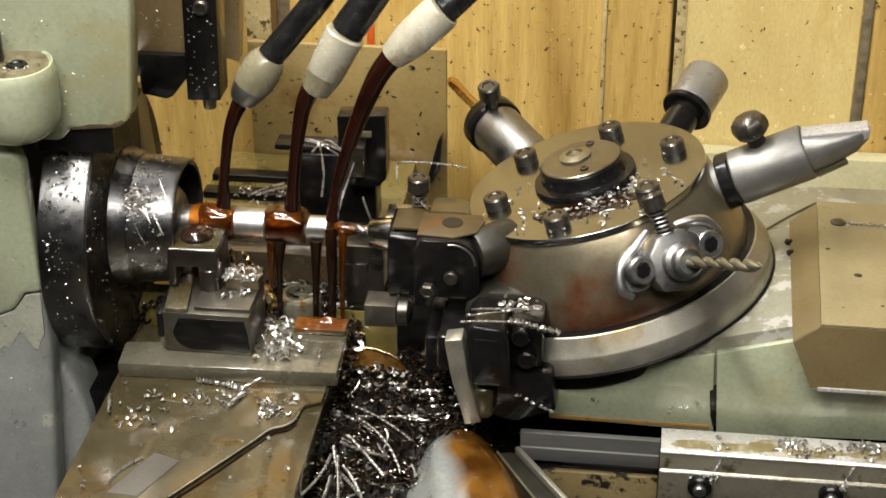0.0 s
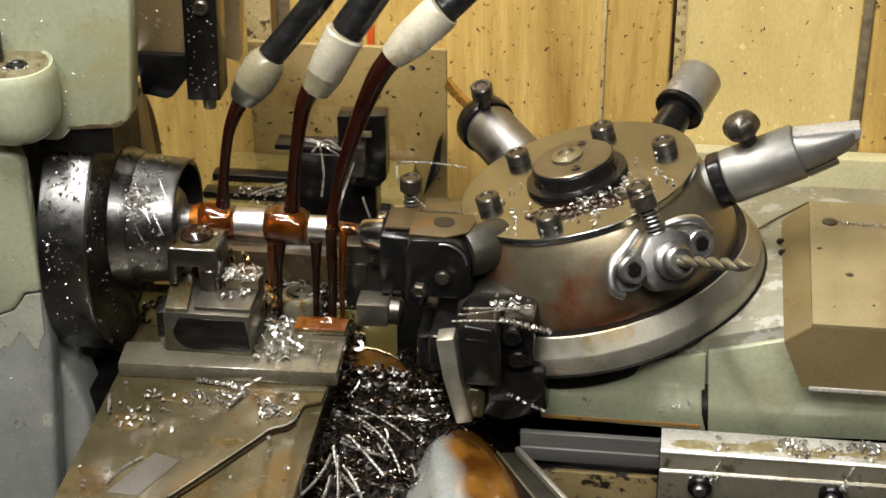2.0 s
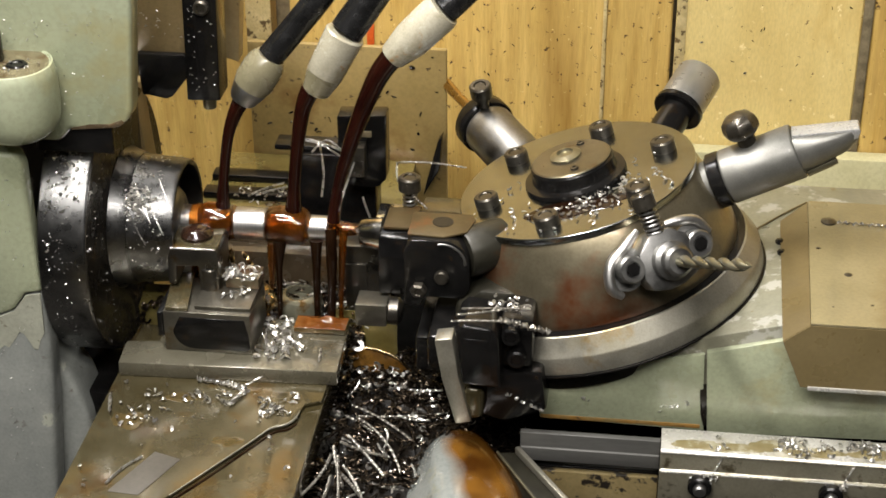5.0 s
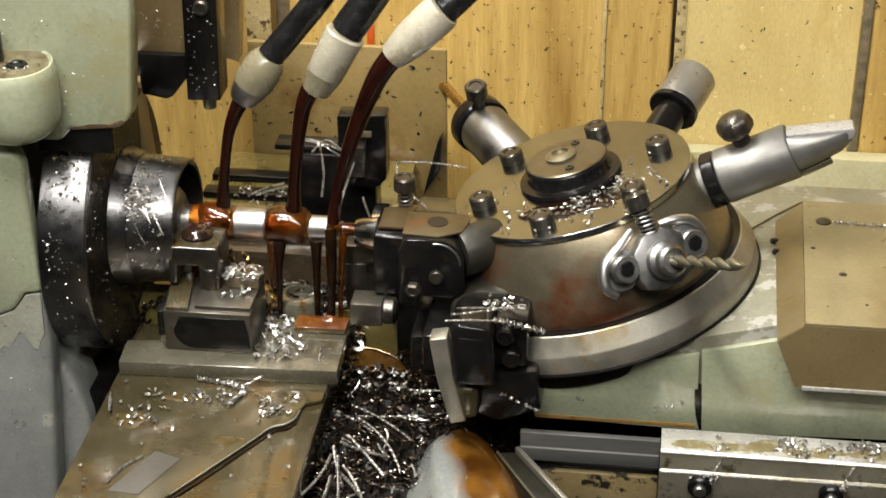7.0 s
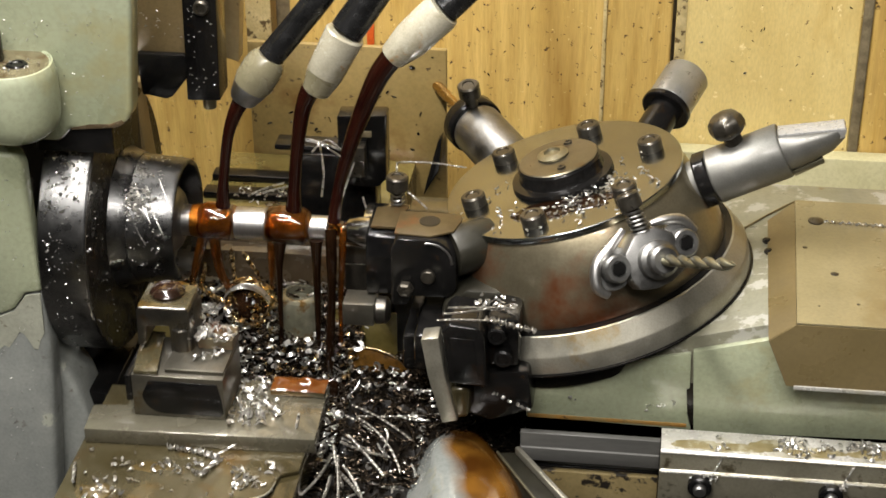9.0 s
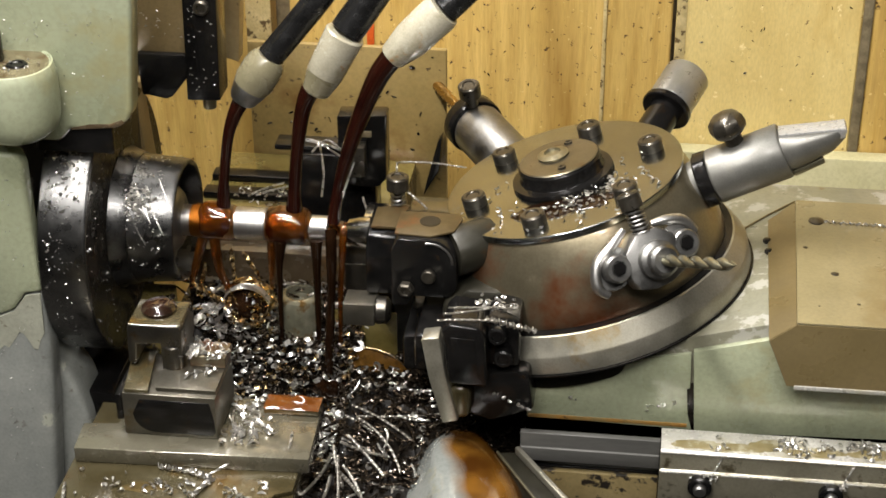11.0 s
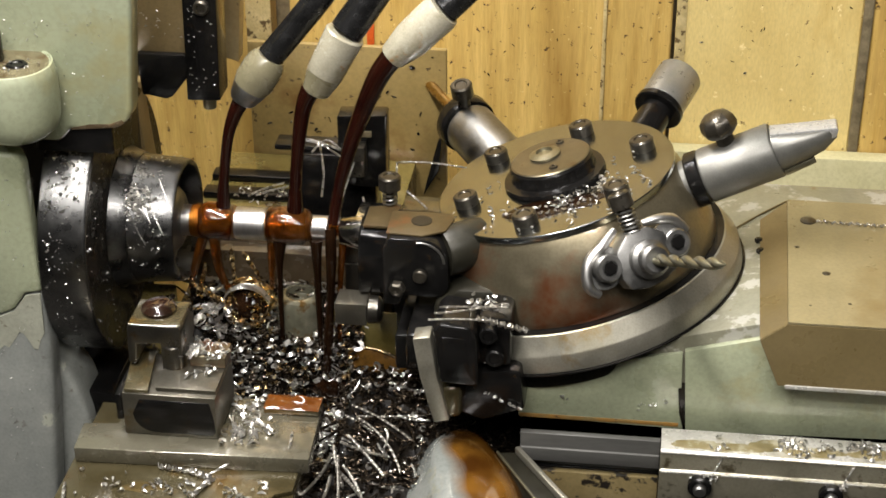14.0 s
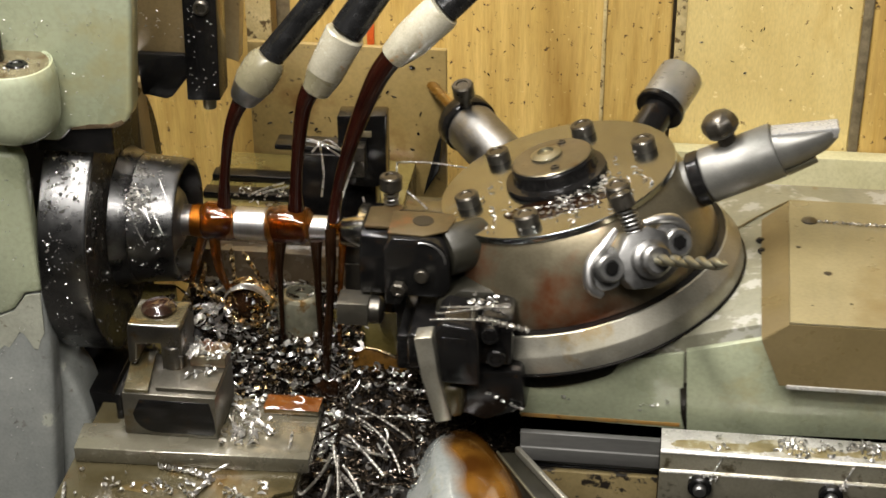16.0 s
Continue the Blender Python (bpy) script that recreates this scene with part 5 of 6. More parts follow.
part("clamp_foot", rod((0.0257, -0.0400, 1.0655), (0.0257, -0.0400, 1.0850), 0.0085), GUN, cl, "round clamp foot")
part("clamp_bolt", turned([(0, 0), (0.0125, 0), (0.0125, 0.0025), (0.0100, 0.0055), (0.0060, 0.0072), (0, 0.0075)], pose(0.0135, -0.0260, 1.1020), 32), RUSTDOME, cl, "dark reddish domed clamp bolt")
part("side_block", box((0.0370, -0.0420, 1.0673), (0.0625, -0.0215, 1.0760), 0.001), RUSTSTEEL, slide, "rust-brown shim block")
step_edge = [(-0.0366, -0.3345), (0.0399, -0.2327), (0.0797, -0.1680), (0.0910, -0.1488), (0.1008, -0.1427), (0.1062, -0.1350), (0.1080, -0.1240), (0.1100, -0.1160), (0.1215, -0.1100)]
raised = part("raised_plate", prism([(-0.0366, -0.0225)] + step_edge + [(0.1215, -0.0225)], 1.0147, 1.0180, 0.0006, "z"), SLIDEM, slide, "raised oily plate with a rounded step")
part("worn_edge", tube([(x, y - 0.0002, 1.0178) for x, y in step_edge[1:7]], [0.0005, 0.0006, 0.0008, 0.0009, 0.0008, 0.0004], 8), RINGM, raised, "bright worn edge")
# dark tube at the foot of the step draws its shadow
part("oil_shade_line", tube([(x + 0.0016, y - 0.0018, 1.0146) for x, y in step_edge[:6]], [0.0010, 0.0013, 0.0011, 0.0014, 0.0015, 0.0007], 8), OILBLACK, raised, "dark line drawn as the step's shadow")
for px0, py0, rx, ry, sd in ((-0.012, -0.150, 0.014, 0.010, 1), (0.066, -0.168, 0.010, 0.007, 4), (0.020, -0.118, 0.014, 0.006, 5)):
    part("oil_puddle", puddle(px0, py0, 1.0181, rx, ry, sd), PUDDLE, slide, "thin puddle of brown oil")
part("ground_patch", prism([(0.0174, -0.1860), (0.0374, -0.1929), (0.0192, -0.2356), (-0.0029, -0.2338)], 1.0180, 1.0185, 0.0002, "z"), PATCHM, slide, "clean dull grey ground strip")

# ---- swarf ----
def region(rng, x0, x1, y0, y1):
    return rng.uniform(x0, x1), rng.uniform(y0, y1)


def pile_z(x, y):
    """Height of the chip heap in the bed's gap."""
    side = max(0.0, min(1.0, (x - 0.116) / 0.02)) * max(0.0, min(1.0, (0.275 - x) / 0.05))
    return 0.930 + 0.062 * side * math.exp(-((y + 0.09) / 0.14) ** 4) + 0.008 * noise.noise(Vector((x * 50, y * 50, 3)))


heap = Ribbons(3)
for i in range(1250):
    x, y = region(heap.rng, 0.118, 0.262, -0.24, 0.03)
    a = heap.rng.uniform(0, 6.28)
    if heap.rng.random() < 0.45:
        heap.cord((x, y, pile_z(x, y) + heap.rng.uniform(-0.003, 0.004)), (math.cos(a), math.sin(a), heap.rng.uniform(-0.15, 0.15)), heap.rng.uniform(0.010, 0.035), heap.rng.uniform(0.0012, 0.0022))
    else:
        heap.curl((x, y, pile_z(x, y)), heap.rng.uniform(0.002, 0.006), 0.0022)
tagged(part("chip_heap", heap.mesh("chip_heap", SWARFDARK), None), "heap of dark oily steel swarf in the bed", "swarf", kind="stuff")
# body of the heap, near-black so the gaps between chips look shaded
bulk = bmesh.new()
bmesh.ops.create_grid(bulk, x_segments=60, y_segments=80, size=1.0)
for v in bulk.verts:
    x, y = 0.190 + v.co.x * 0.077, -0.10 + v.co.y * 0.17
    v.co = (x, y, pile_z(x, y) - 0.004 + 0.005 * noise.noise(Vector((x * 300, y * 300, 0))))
solo("packed_swarf", bulk, MUCKSHADE, "packed oily swarf in the bed gap, near-black for shade between chips", "swarf", kind="stuff")
strings = Ribbons(5)
strings.twist = 0.9
for i in range(15):
    x, y = region(strings.rng, 0.120, 0.150, -0.168, -0.124)
    a = strings.rng.gauss(-0.88, 0.26)
    strings.rope((x, y, pile_z(x, y) + strings.rng.uniform(0.006, 0.012)), (math.cos(a), math.sin(a), strings.rng.uniform(0.0, 0.12)), strings.rng.uniform(0.040, 0.080), strings.rng.uniform(0.0006, 0.0010), 0.9, 0.25)
for i in range(7):
    x, y = region(strings.rng, 0.120, 0.150, -0.105, -0.075)
    a = strings.rng.gauss(-0.45, 0.22)
    strings.rope((x, y, pile_z(x, y) + strings.rng.uniform(0.005, 0.009)), (math.cos(a), math.sin(a), 0.10), strings.rng.uniform(0.050, 0.085), strings.rng.uniform(0.0005, 0.0008), 0.9, 0.40)
tagged(part("rope_swarf", strings.mesh("rope_swarf", SWARFROPE), None), "long twisted ropes of steel swarf on the heap", "swarf", kind="stuff")
strings = Ribbons(6)
for i in range(48):
    x, y = region(strings.rng, 0.122, 0.245, -0.17, 0.02)
    strings.curl((x, y, pile_z(x, y) + 0.005), strings.rng.uniform(0.0025, 0.0055), strings.rng.uniform(0.0016, 0.0026))
for i in range(18):
    x, y = strings.rng.gauss(0.158, 0.014), strings.rng.gauss(-0.045, 0.014)
    strings.curl((x, y, pile_z(x, y) + 0.006), strings.rng.uniform(0.002, 0.0055), strings.rng.uniform(0.0016, 0.0028))
for i in range(14):
    x, y = strings.rng.gauss(0.196, 0.010), strings.rng.gauss(-0.075, 0.012)
    strings.curl((x, y, pile_z(x, y) + 0.006), strings.rng.uniform(0.002, 0.0050), strings.rng.uniform(0.0016, 0.0028))
for i in range(14):
    x, y = region(strings.rng, 0.125, 0.235, -0.19, -0.02)
    a = strings.rng.uniform(0, 6.28)
    strings.rope((x, y, pile_z(x, y) + 0.006), (math.cos(a), math.sin(a), 0.1), strings.rng.uniform(0.012, 0.030), 0.0005, 1.6)
tagged(part("bright_swarf", strings.mesh("bright_swarf", SWARF), None), "bright curly steel swarf on the heap", "swarf", kind="stuff")


def back_z(x, y):
    """Height of the chips under the workpiece: flat in front, a bank behind the slide, rising to the rear table."""
    bank = max(0.0, min(1.0, (y + 0.0215) / 0.004)) * 0.052
    rise = max(0.0, min(1.0, (y + 0.0180) / 0.038)) * (0.034 + 0.012 * noise.noise(Vector((x * 60, 2.0, 1.0))))
    return 0.944 + bank + rise + 0.004 * noise.noise(Vector((x * 90, y * 90, 7)))


def on_back(rib, n, lo, hi, w, lift):
    for i in range(n):
        flat = rib.rng.random() < 0.5
        x, y = region(rib.rng, 0.000 if not flat else 0.005, 0.132, -0.0200, 0.024) if not flat else region(rib.rng, 0.004, 0.126, -0.095, -0.0200)
        z = back_z(x, y) + rib.rng.uniform(0.0, lift) * (0.6 if flat else 1.0)
        if rib.rng.random() < 0.14:
            rib.cord((x, y, z), (rib.rng.uniform(-1, 1), rib.rng.uniform(-0.6, 0.1), rib.rng.uniform(-0.5, 0.2) * (0 if flat else 1)), rib.rng.uniform(0.012, 0.028), 0.0016)
        else:
            rib.curl((x, y - (0 if flat else 0.002), z), rib.rng.uniform(lo, hi), w * rib.rng.uniform(0.7, 1.2))


def on_bank(rib, n, lo, hi, w):
    """Curls over the steep front of the bank."""
    for i in range(n):
        x, f = rib.rng.uniform(0.002, 0.130), rib.rng.random()
        p = (x, -0.0222 + 0.003 * f + rib.rng.uniform(-0.002, 0.0), 0.946 + 0.054 * f)
        if rib.rng.random() < 0.1:
            rib.cord(p, (rib.rng.uniform(-1, 1), 0, rib.rng.uniform(-0.8, 0.3)), rib.rng.uniform(0.012, 0.026), 0.0015)
        else:
            rib.curl(p, rib.rng.uniform(lo, hi), w * rib.rng.uniform(0.7, 1.2))


nest = Ribbons(8)
on_bank(nest, 170, 0.0026, 0.0062, 0.0036)
on_back(nest, 560, 0.0026, 0.0066, 0.0036, 0.007)
for i in range(44):
    x, y = region(nest.rng, 0.045, 0.118, -0.080, -0.020)
    a = nest.rng.gauss(-0.9, 0.6)
    nest.rope((x, y, back_z(x, y) + 0.011), (math.cos(a), math.sin(a), 0.0), nest.rng.uniform(0.018, 0.046), nest.rng.uniform(0.0006, 0.0010), 0.9)
for i in range(70):
    x, y = region(nest.rng, 0.020, 0.128, -0.085, -0.018)
    nest.coil((x, y, back_z(x, y) + 0.009), (nest.rng.uniform(-1, 1), nest.rng.uniform(-1, 0.3), nest.rng.uniform(-0.1, 0.5)), nest.rng.uniform(0.006, 0.014), nest.rng.uniform(0.0016, 0.0030), 0.0042, 0.0030)
amber = Ribbons(18)
on_bank(amber, 110, 0.0022, 0.0052, 0.0036)
on_back(amber, 200, 0.0022, 0.0054, 0.0036, 0.007)
tagged(part("straw_swarf", amber.mesh("straw_swarf", SWARFGOLD), None), "straw-coloured oily curls among the chips", "swarf", kind="stuff")
tagged(part("rear_swarf", nest.mesh("rear_swarf", SWARF), None), "oily curled swarf heaped under the workpiece", "swarf", kind="stuff")
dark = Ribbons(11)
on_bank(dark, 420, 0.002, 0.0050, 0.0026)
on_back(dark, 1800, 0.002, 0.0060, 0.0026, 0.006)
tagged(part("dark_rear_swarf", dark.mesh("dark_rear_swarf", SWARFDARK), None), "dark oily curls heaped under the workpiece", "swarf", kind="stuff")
# body of the rear chips, the shade of their gaps put into its colour
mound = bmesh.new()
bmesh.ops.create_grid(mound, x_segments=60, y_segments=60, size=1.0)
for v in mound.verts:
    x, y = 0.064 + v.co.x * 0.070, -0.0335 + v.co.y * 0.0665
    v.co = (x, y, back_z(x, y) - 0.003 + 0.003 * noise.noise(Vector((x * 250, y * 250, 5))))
solo("packed_rear_swarf", mound, MUCKSHADE, "packed oily swarf under the workpiece, near-black for shade between chips", "swarf", kind="stuff")

# round nest: dark oily core wrapped in bright and straw-coloured curls
NEST = Vector((0.0440, -0.004, 1.0310))
core = bmesh.new()
bmesh.ops.create_icosphere(core, subdivisions=4, radius=0.0150)
for v in core.verts:
    n = v.co.normalized()
    v.co = NEST + v.co * (1.0 + 0.10 * noise.noise(n * 2.5))
solo("nest_core", core, OILBLACK, "dark glossy oil clot inside the swarf nest", "oil", kind="stuff")
ball = Ribbons(9)
for i in range(26):
    tilt = Euler((ball.rng.uniform(-0.7, 0.7) + 1.1, ball.rng.uniform(-0.5, 0.5), ball.rng.uniform(-0.5, 0.5))).to_matrix()
    r, a0, arc_len = ball.rng.uniform(0.0155, 0.0195), ball.rng.uniform(0, 6.28), ball.rng.uniform(0.8, 2.6)
    ball.strip([NEST + tilt @ Vector((r * math.cos(a0 + arc_len * k / 22), r * math.sin(a0 + arc_len * k / 22), 0.002 * math.sin(k))) for k in range(23)], 0.0046, 0.0008, 0.12)
for i in range(46):
    a, b = ball.rng.uniform(3.3, 6.1), ball.rng.uniform(-0.9, 0.8)
    q = 0.0160 * Vector((math.cos(a) * math.sqrt(1 - b * b), math.sin(a) * math.sqrt(1 - b * b), b))
    ball.curl(NEST + q, ball.rng.uniform(0.003, 0.0065), 0.0046)
for p, d, n in (((0.0120, -0.006, 1.066), (-0.15, 0, -1), 0.036), ((0.0330, -0.006, 1.080), (0.08, 0, -1), 0.030), ((0.0420, -0.006, 1.078), (0.6, 0, -1), 0.026), ((-0.010, -0.006, 1.052), (1.0, 0, -0.5), 0.045)):
    ball.cord(p, d, n, 0.0030, 0.5)
tagged(part("swarf_nest", ball.mesh("swarf_nest", SWARFGOLD), None), "round nest of straw-coloured oily swarf", "swarf", kind="stuff")
rim = Ribbons(10)
for i in range(3):
    rim.strip([NEST + Vector((0.0185 * math.cos(0.2 + 2.6 * k / 20), -0.004 - 0.003 * i, 0.0185 * math.sin(0.2 + 2.6 * k / 20) + 0.001 * i)) for k in range(21)], 0.0032, 0.0008, 0.15)
for i in range(60):
    rim.curl((rim.rng.gauss(0.030, 0.012), rim.rng.uniform(-0.018, -0.008), rim.rng.uniform(1.005, 1.034)), rim.rng.uniform(0.003, 0.0055), 0.0042)
tagged(part("nest_rim", rim.mesh("nest_rim", SWARF), None), "bright curls round the swarf nest", "swarf", kind="stuff")
chain = Ribbons(16)
for k in range(90):
    f = k / 89
    q = Vector((-0.0180, -0.004, 1.032)).lerp(Vector((-0.0400, -0.006, 1.022)), min(1.0, f * 2.2)) if f < 0.45 else Vector((-0.0400, -0.006, 1.022)).lerp(Vector((-0.0440, -0.010, 0.984)), (f - 0.45) / 0.55)
    chain.curl(q + Vector((chain.rng.gauss(0, 0.002), 0, chain.rng.gauss(0, 0.002))), chain.rng.uniform(0.0015, 0.0035), 0.0020)
for k in range(40):
    chain.curl((chain.rng.uniform(-0.047, -0.020), chain.rng.uniform(-0.020, -0.006), chain.rng.uniform(0.975, 0.992)), chain.rng.uniform(0.0015, 0.0035), 0.0020)
tagged(part("plate_swarf", chain.mesh("plate_swarf", SWARFDARK), None), "dark curls clinging to the oily plate", "swarf", kind="stuff")

riding = Ribbons(12)
for x0, x1, y0, y1, z, n, sz in ((0.064, 0.100, -0.082, -0.046, 1.032, 46, 0.0044), (0.064, 0.085, -0.046, -0.028, 1.032, 26, 0.0036), (0.036, 0.062, -0.058, -0.030, 1.0685, 26, 0.003), (0.036, 0.060, -0.046, -0.026, 1.0765, 40, 0.0048), (-0.010, 0.055, -0.126, -0.112, 1.019, 30, 0.0028), (0.078, 0.104, -0.136, -0.108, 1.0186, 26, 0.0034), (-0.02, 0.02, -0.16, -0.135, 1.019, 18, 0.003), (-0.03, 0.115, -0.24, -0.10, 1.0188, 30, 0.0018)):
    for i in range(n):
        x, y = region(riding.rng, x0, x1, y0, y1)
        if riding.rng.random() < 0.6:
            riding.curl((x, y, z + riding.rng.uniform(0.0004, 0.0018)), sz * riding.rng.uniform(0.6, 1.4), 0.0021)
        else:
            riding.chip((x, y, z), sz * 1.8)
riding.coil((0.0250, -0.0975, 1.0210), (1, -0.12, 0.03), 0.026, 0.0014, 0.0026, 0.0020, bend=0.25)
riding.coil((0.0480, -0.1000, 1.0215), (1, -0.40, -0.02), 0.020, 0.0018, 0.0030, 0.0024, bend=0.25)
riding.cord((0.064, -0.108, 1.0210), (-0.35, -1, 0.02), 0.024, 0.0028, 0.3)
riding.cord((0.060, -0.107, 1.0215), (1, 0.8, 0.25), 0.022, 0.0014, 0.3)
riding.cord((0.066, -0.040, 1.0320), (0.05, -1, 0.0), 0.045, 0.0016, 0.9)
riding.cord((0.112, -0.060, 1.0308), (0.12, -1, 0.0), 0.022, 0.0018, 0.6)
riding.braid([(-0.0060, -0.2270, 1.0192), (0.0010, -0.2080, 1.0194), (0.0110, -0.1930, 1.0192)], 0.0007)
riding.cord((-0.034, -0.120, 1.0190), (0.25, -1, 0.1), 0.030, 0.0022, 0.8)
slide_swarf = tagged(part("slide_swarf", riding.mesh("slide_swarf", SWARF, (0.045, -0.15, 0.962)), None, None, "", Matrix.Translation((0.045, -0.15, 0.962))), "bright steel chips scattered over the cross slide", "swarf", kind="stuff")

on_turret = Ribbons(14)
for i in range(105):
    a = radians(on_turret.rng.gauss(-72, 38))
    r = on_turret.rng.uniform(0.0395, 0.060) if i % 3 else on_turret.rng.uniform(0.055, 0.082)
    on_turret.curl(TM @ Vector((r * math.cos(a), r * math.sin(a), -0.0065)), on_turret.rng.uniform(0.0015, 0.0040), 0.0012)
ropes = Ribbons(15)
ropes.twist = 0.5
for i in range(3):
    ropes.rope((0.226 + 0.003 * i, -0.146 + 0.007 * i, 1.1150 + 0.001 * (i % 3)), (1, 0.16 - 0.05 * i, 0.06), 0.048, 0.0005, 0.4)
ropes.coil((0.258, -0.140, 1.1150), (1, -0.04, -0.16), 0.036, 0.0016, 0.0026, 0.0022, bend=0.15)
turret_ropes = tagged(part("turret_ropes", ropes.mesh("turret_ropes", SWARFROPE, (0.42, 0, 1.0165)), None, None, "", Matrix.Translation((0.42, 0, 1.0165))), "twisted ropes of dull swarf on the front tool block", "swarf", kind="stuff")
for i in range(26):
    on_turret.curl((on_turret.rng.uniform(0.250, 0.280), on_turret.rng.uniform(-0.132, -0.118), on_turret.rng.uniform(1.114, 1.122)), on_turret.rng.uniform(0.002, 0.004), 0.0018)
for i in range(14):
    f = on_turret.rng.random()
    on_turret.curl((0.262 + 0.030 * f, -0.130, 1.048 - 0.014 * f), 0.0018, 0.0016)
on_turret.coil((0.4955, 0.0310, 1.1125), (1, -0.06, 0.0), 0.07, 0.0008, 0.004, 0.0016, bend=0.05)
for i in range(10):
    on_turret.curl((on_turret.rng.choice((0.318, 0.322, 0.372, 0.380, 0.391)) + on_turret.rng.uniform(-0.003, 0.003), -0.1012, on_turret.rng.uniform(1.022, 1.031)), 0.0022, 0.0014)
turret_swarf = tagged(part("turret_swarf", on_turret.mesh("turret_swarf", SWARF, (0.42, 0, 1.0165)), None, None, "", Matrix.Translation((0.42, 0, 1.0165))), "bright chips and twisted swarf lying on the turret", "swarf", kind="stuff")

still = Ribbons(21)
for i in range(300):
    a = radians(still.rng.gauss(38, 34))
    x = still.rng.choice((still.rng.uniform(-0.0795, -0.062), still.rng.uniform(-0.037, -0.008)))
    r = 0.1029 if x < -0.060 else 0.0476 - 0.070 * x
    still.chip((x, -r * math.cos(a), 1.10 + r * math.sin(a)), still.rng.uniform(0.0008, 0.0026))
for i in range(150):
    a = radians(still.rng.gauss(40, 9))
    still.curl((still.rng.gauss(-0.028, 0.006), -0.0502 * math.cos(a), 1.10 + 0.0502 * math.sin(a)), still.rng.uniform(0.0010, 0.0030), 0.0015)
for i in range(70):
    a = radians(still.rng.gauss(48, 16))
    still.curl((still.rng.uniform(-0.079, -0.052), -0.1029 * math.cos(a), 1.10 + 0.1029 * math.sin(a)), still.rng.uniform(0.0010, 0.0026), 0.0015)
for i in range(40):
    a, r = radians(still.rng.uniform(-60, 60)), still.rng.uniform(0.062, 0.100)
    still.chip((-0.0482, -r * math.cos(a), 1.10 + r * math.sin(a)), still.rng.uniform(0.0012, 0.0030))
for x, a0 in ((-0.032, 60), (-0.022, 50), (-0.036, 40), (-0.016, 70)):
    pts = [(x + 0.004 * k, -0.0492 * math.cos(radians(a0 - 9 * k)), 1.10 + 0.0492 * math.sin(radians(a0 - 9 * k))) for k in range(5)]
    still.strip(pts, 0.0014, 0.0005)
for i in range(60):
    x, z = still.rng.uniform(-0.12, -0.02), still.rng.uniform(1.215, 1.30)
    still.chip((min(x, -0.02), -0.0706, z), 0.0015)
for x, y, n in ((0.4107, -0.134, 7), (0.4578, -0.1255, 14), (0.4640, -0.131, 12), (0.4760, -0.129, 9), (0.484, -0.125, 9), (0.5052, -0.1220, 22), (0.5142, -0.1270, 22), (0.545, -0.128, 18)):
    for i in range(n):
        still.curl((still.rng.gauss(x, 0.0045), min(-0.1195, max(-0.1395, still.rng.gauss(y, 0.004))), 1.0172 + still.rng.uniform(0, 0.002)), still.rng.uniform(0.0015, 0.0042), still.rng.uniform(0.0012, 0.0024))
for bx in (0.4005, 0.4905):
    for i in range(9):
        still.curl((still.rng.gauss(bx, 0.005), -0.1450, still.rng.uniform(0.994, 1.000)), still.rng.uniform(0.0015, 0.0030), 0.0016)
    still.braid([(bx + 0.002, -0.1450, 0.993), (bx + 0.004, -0.1450, 1.002), (bx + 0.010, -0.1420, 1.0150)], 0.0005)
for i in range(46):
    still.chip((still.rng.uniform(-0.001, 0.024), 0.0332, still.rng.uniform(1.19, 1.30)), still.rng.uniform(0.0010, 0.0022))
for i in range(18):
    still.chip((still.rng.uniform(-0.042, -0.004), 0.0440, still.rng.gauss(1.245, 0.008)), still.rng.uniform(0.0012, 0.0026))
for i in range(60):
    still.chip((still.rng.uniform(-0.125, -0.095), -0.1008, still.rng.uniform(0.93, 1.18)), still.rng.uniform(0.0010, 0.0022))
for i in range(14):
    still.curl((still.rng.uniform(-0.112, -0.065), still.rng.uniform(-0.112, -0.085), 1.2662), 0.002, 0.0012)
tagged(part("scattered_chips", still.mesh("scattered_chips", SWARF), None), "small bright chips stuck on the chuck and rail", "swarf", kind="stuff")
smear = Ribbons(31)
for i in range(46):
    x, z = smear.rng.uniform(0.012, 0.168), smear.rng.uniform(1.066, 1.158)
    a, n, pts = smear.rng.uniform(-0.6, 0.6) + smear.rng.choice((0.0, 3.1, 1.9)), smear.rng.uniform(0.001, 0.006), []
    for k in range(5):
        pts.append((x, 0.1996, z))
        a += smear.rng.uniform(-0.8, 0.8)
        x, z = x + n / 4 * math.cos(a), z + n / 4 * math.sin(a)
    smear.strip(pts, smear.rng.uniform(0.0008, 0.0022), 0.0006, 0.2)
pts = [(0.0555 + 0.0040 * k, 0.1990, 1.1440 - 0.0042 * k + 0.0004 * k * k) for k in range(6)]
smear.strip(pts, 0.0022, 0.0010)
for i in range(30):
    x, z = smear.rng.uniform(0.03, 0.52), smear.rng.uniform(1.07, 1.18)
    a = smear.rng.uniform(0, 6.28)
    smear.strip([(x + 0.0016 * k * math.cos(a), WY - 0.0015, z + 0.0016 * k * math.sin(a)) for k in range(3)], smear.rng.uniform(0.0008, 0.0018), 0.0006)
tagged(part("stuck_swarf", smear.mesh("stuck_swarf", BLACK), None), "dark oily swarf stuck to the sheet and boards", "swarf", kind="stuff")
hang = Ribbons(23)
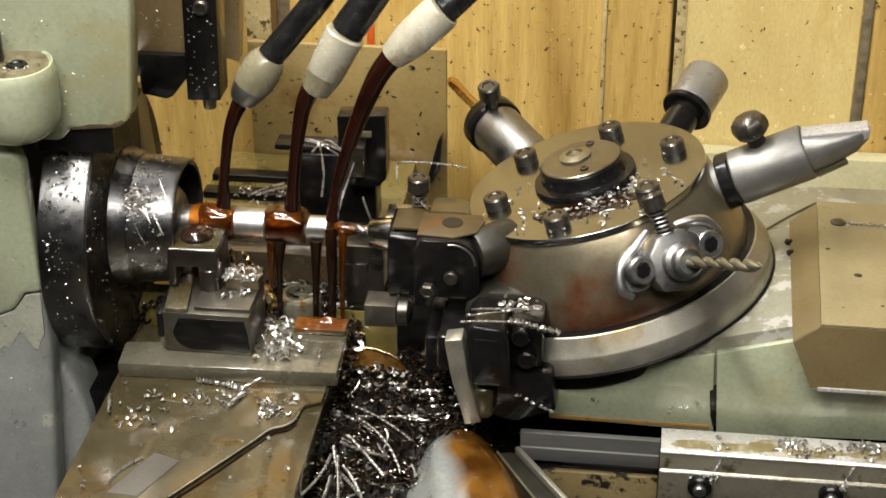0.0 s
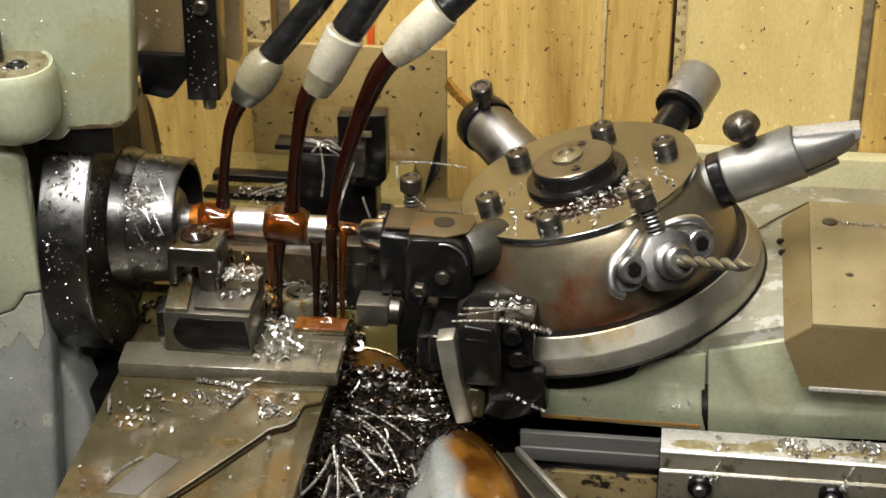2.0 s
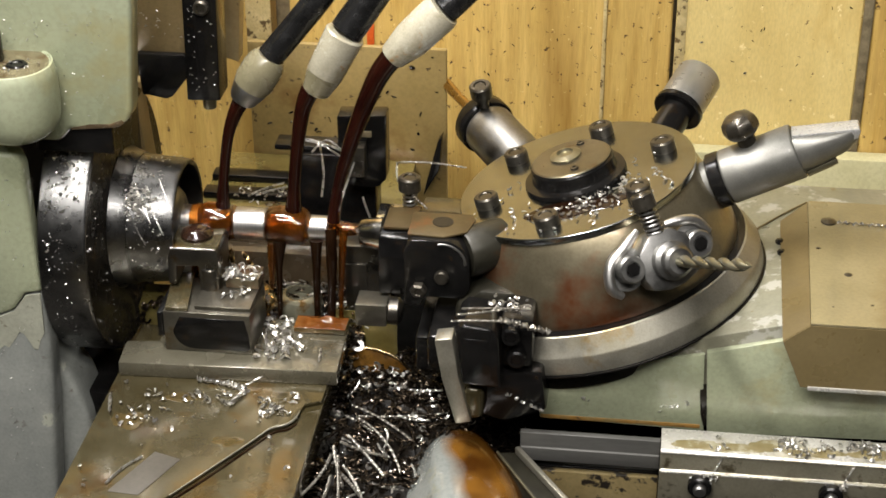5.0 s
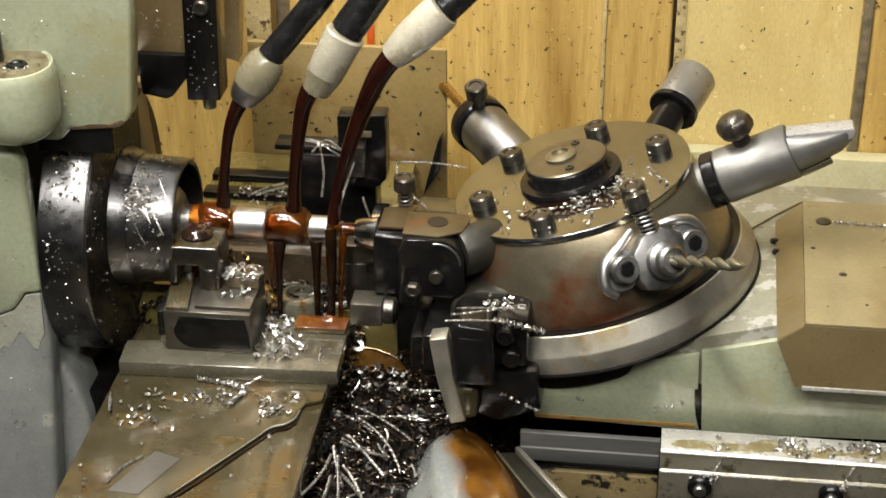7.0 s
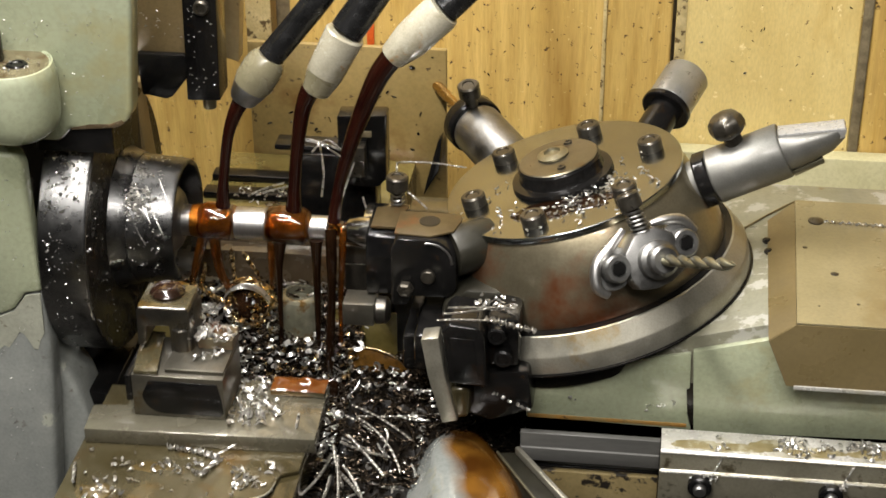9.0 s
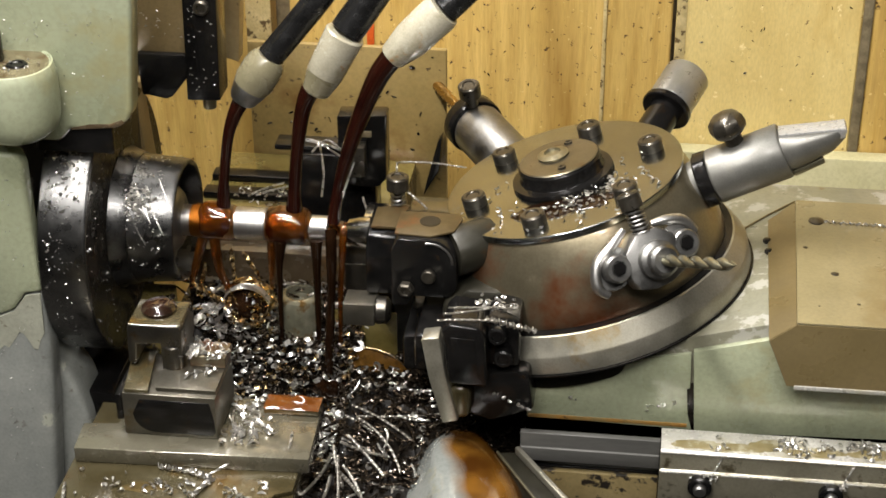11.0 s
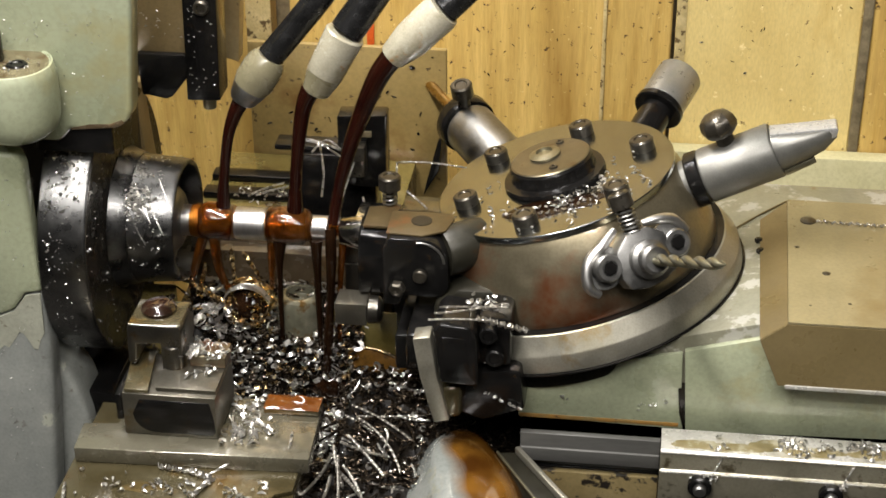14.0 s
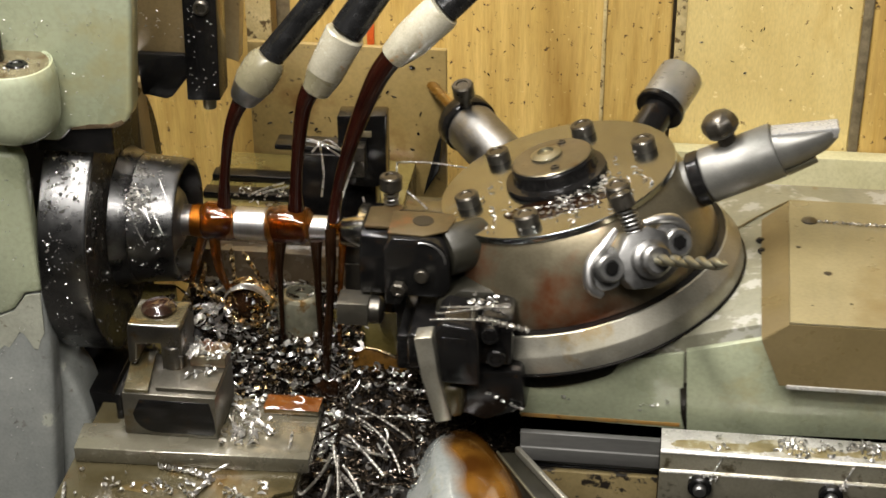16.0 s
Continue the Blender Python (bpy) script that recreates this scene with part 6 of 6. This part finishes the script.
for pts, r in (
    ([(0.0929, 0.058, 1.1398), (0.0952, 0.056, 1.1177), (0.0925, 0.058, 1.0949)], 0.0006),
    ([(0.1225, 0.042, 1.1352), (0.1147, 0.040, 1.1126), (0.1086, 0.042, 1.0913)], 0.0005),
    ([(0.1595, 0.020, 1.1490), (0.1590, 0.020, 1.1400), (0.1605, 0.018, 1.1323)], 0.0006),
    ([(0.1595, 0.020, 1.1490), (0.1840, 0.020, 1.1499), (0.2122, 0.020, 1.1473)], 0.0005),
    ([(0.0788, 0.056, 1.1473), (0.0921, 0.056, 1.1446), (0.1097, 0.056, 1.1383)], 0.0007),
    ([(0.0820, 0.054, 1.1465), (0.0950, 0.054, 1.1430), (0.1090, 0.054, 1.1340)], 0.0006),
    ([(0.0873, 0.052, 1.1370), (0.0989, 0.052, 1.1484), (0.1103, 0.052, 1.1413)], 0.0005),
    ([(0.1292, 0.036, 1.1087), (0.1321, 0.036, 1.0989), (0.1354, 0.036, 1.0891)], 0.0006),
    ([(0.0225, 0.098, 1.0706), (0.0372, 0.096, 1.0794), (0.0540, 0.096, 1.0856)], 0.0006),
    ([(0.0300, 0.096, 1.0730), (0.0420, 0.094, 1.0790), (0.0580, 0.094, 1.0840)], 0.0007),
    ([(0.1680, 0.010, 1.1300), (0.1760, 0.004, 1.1270), (0.1850, 0.000, 1.1210)], 0.0006),
):
    hang.braid(pts, r)
for i in range(26):
    hang.curl((hang.rng.uniform(0.012, 0.062), hang.rng.uniform(0.090, 0.106), hang.rng.uniform(1.0655, 1.078)), hang.rng.uniform(0.0015, 0.0035), 0.0014)
tagged(part("hanging_swarf", hang.mesh("hanging_swarf", SWARF), None), "thin twisted steel swarf hanging on the rear tool post", "swarf", kind="stuff")


def motions():
    """Key the turret's drilling strokes, the cross slide's retreat, the spinning work and the swaying oil."""
    px = 0.000413
    strokes = [0, 8, 15, 24, 31, 54, 84, 114, 100, 66, 36, 9]
    feed = [(0.0, 0.0), (0.5, -3.0), (3.7, -22.0)] + [(3.7 + 0.1 * i, -22.0 + s) for i, s in enumerate(strokes) if i]
    feed += [(6.3, -23.4), (9.0, -39.6), (9.3, -41.3)] + [(9.3 + 0.1 * i, -41.3 + s) for i, s in enumerate(strokes) if i]
    feed += [(11.5, -39.8), (14.5, -58.2), (14.85, -60.5)] + [(14.9 + 0.1 * i, -60.0 + s) for i, s in enumerate(strokes) if i]
    base = Vector((0.42, 0.0, 1.0165))
    rows = [(t, pose(base.x + (s + 3.0) * px, base.y, base.z)) for t, s in feed]
    walk(turret, rows)
    walk(turret_swarf, rows)
    walk(turret_ropes, rows)
    travel = [(0.0, -0.0022), (4.0, -0.0014), (8.0, 0.0), (8.1, 0.0), (8.2, -0.0085), (8.5, -0.040), (9.0, -0.0860), (9.2, -0.1065), (9.3, -0.1090), (16.0, -0.1090)]
    rows = [(t, pose(0.045, -0.15 + s, 0.962)) for t, s in travel]
    walk(slide, rows)
    walk(slide_swarf, rows)
    walk(work, [(0.1 * i, pose(0.05, 0, 1.10, 75.0 * i, 0, 0)) for i in range(161)])
    for k, st in enumerate(STREAMS):
        o = st.matrix_basis.translation.copy()
        walk(st, [(0.4 * i, pose(o.x, o.y, o.z, 0.6 * math.sin(1.9 * i + k), (0.7 if k < 3 else 1.2) * math.sin(2.6 * i + 1.3 * k), 0)) for i in range(41)])


motions()
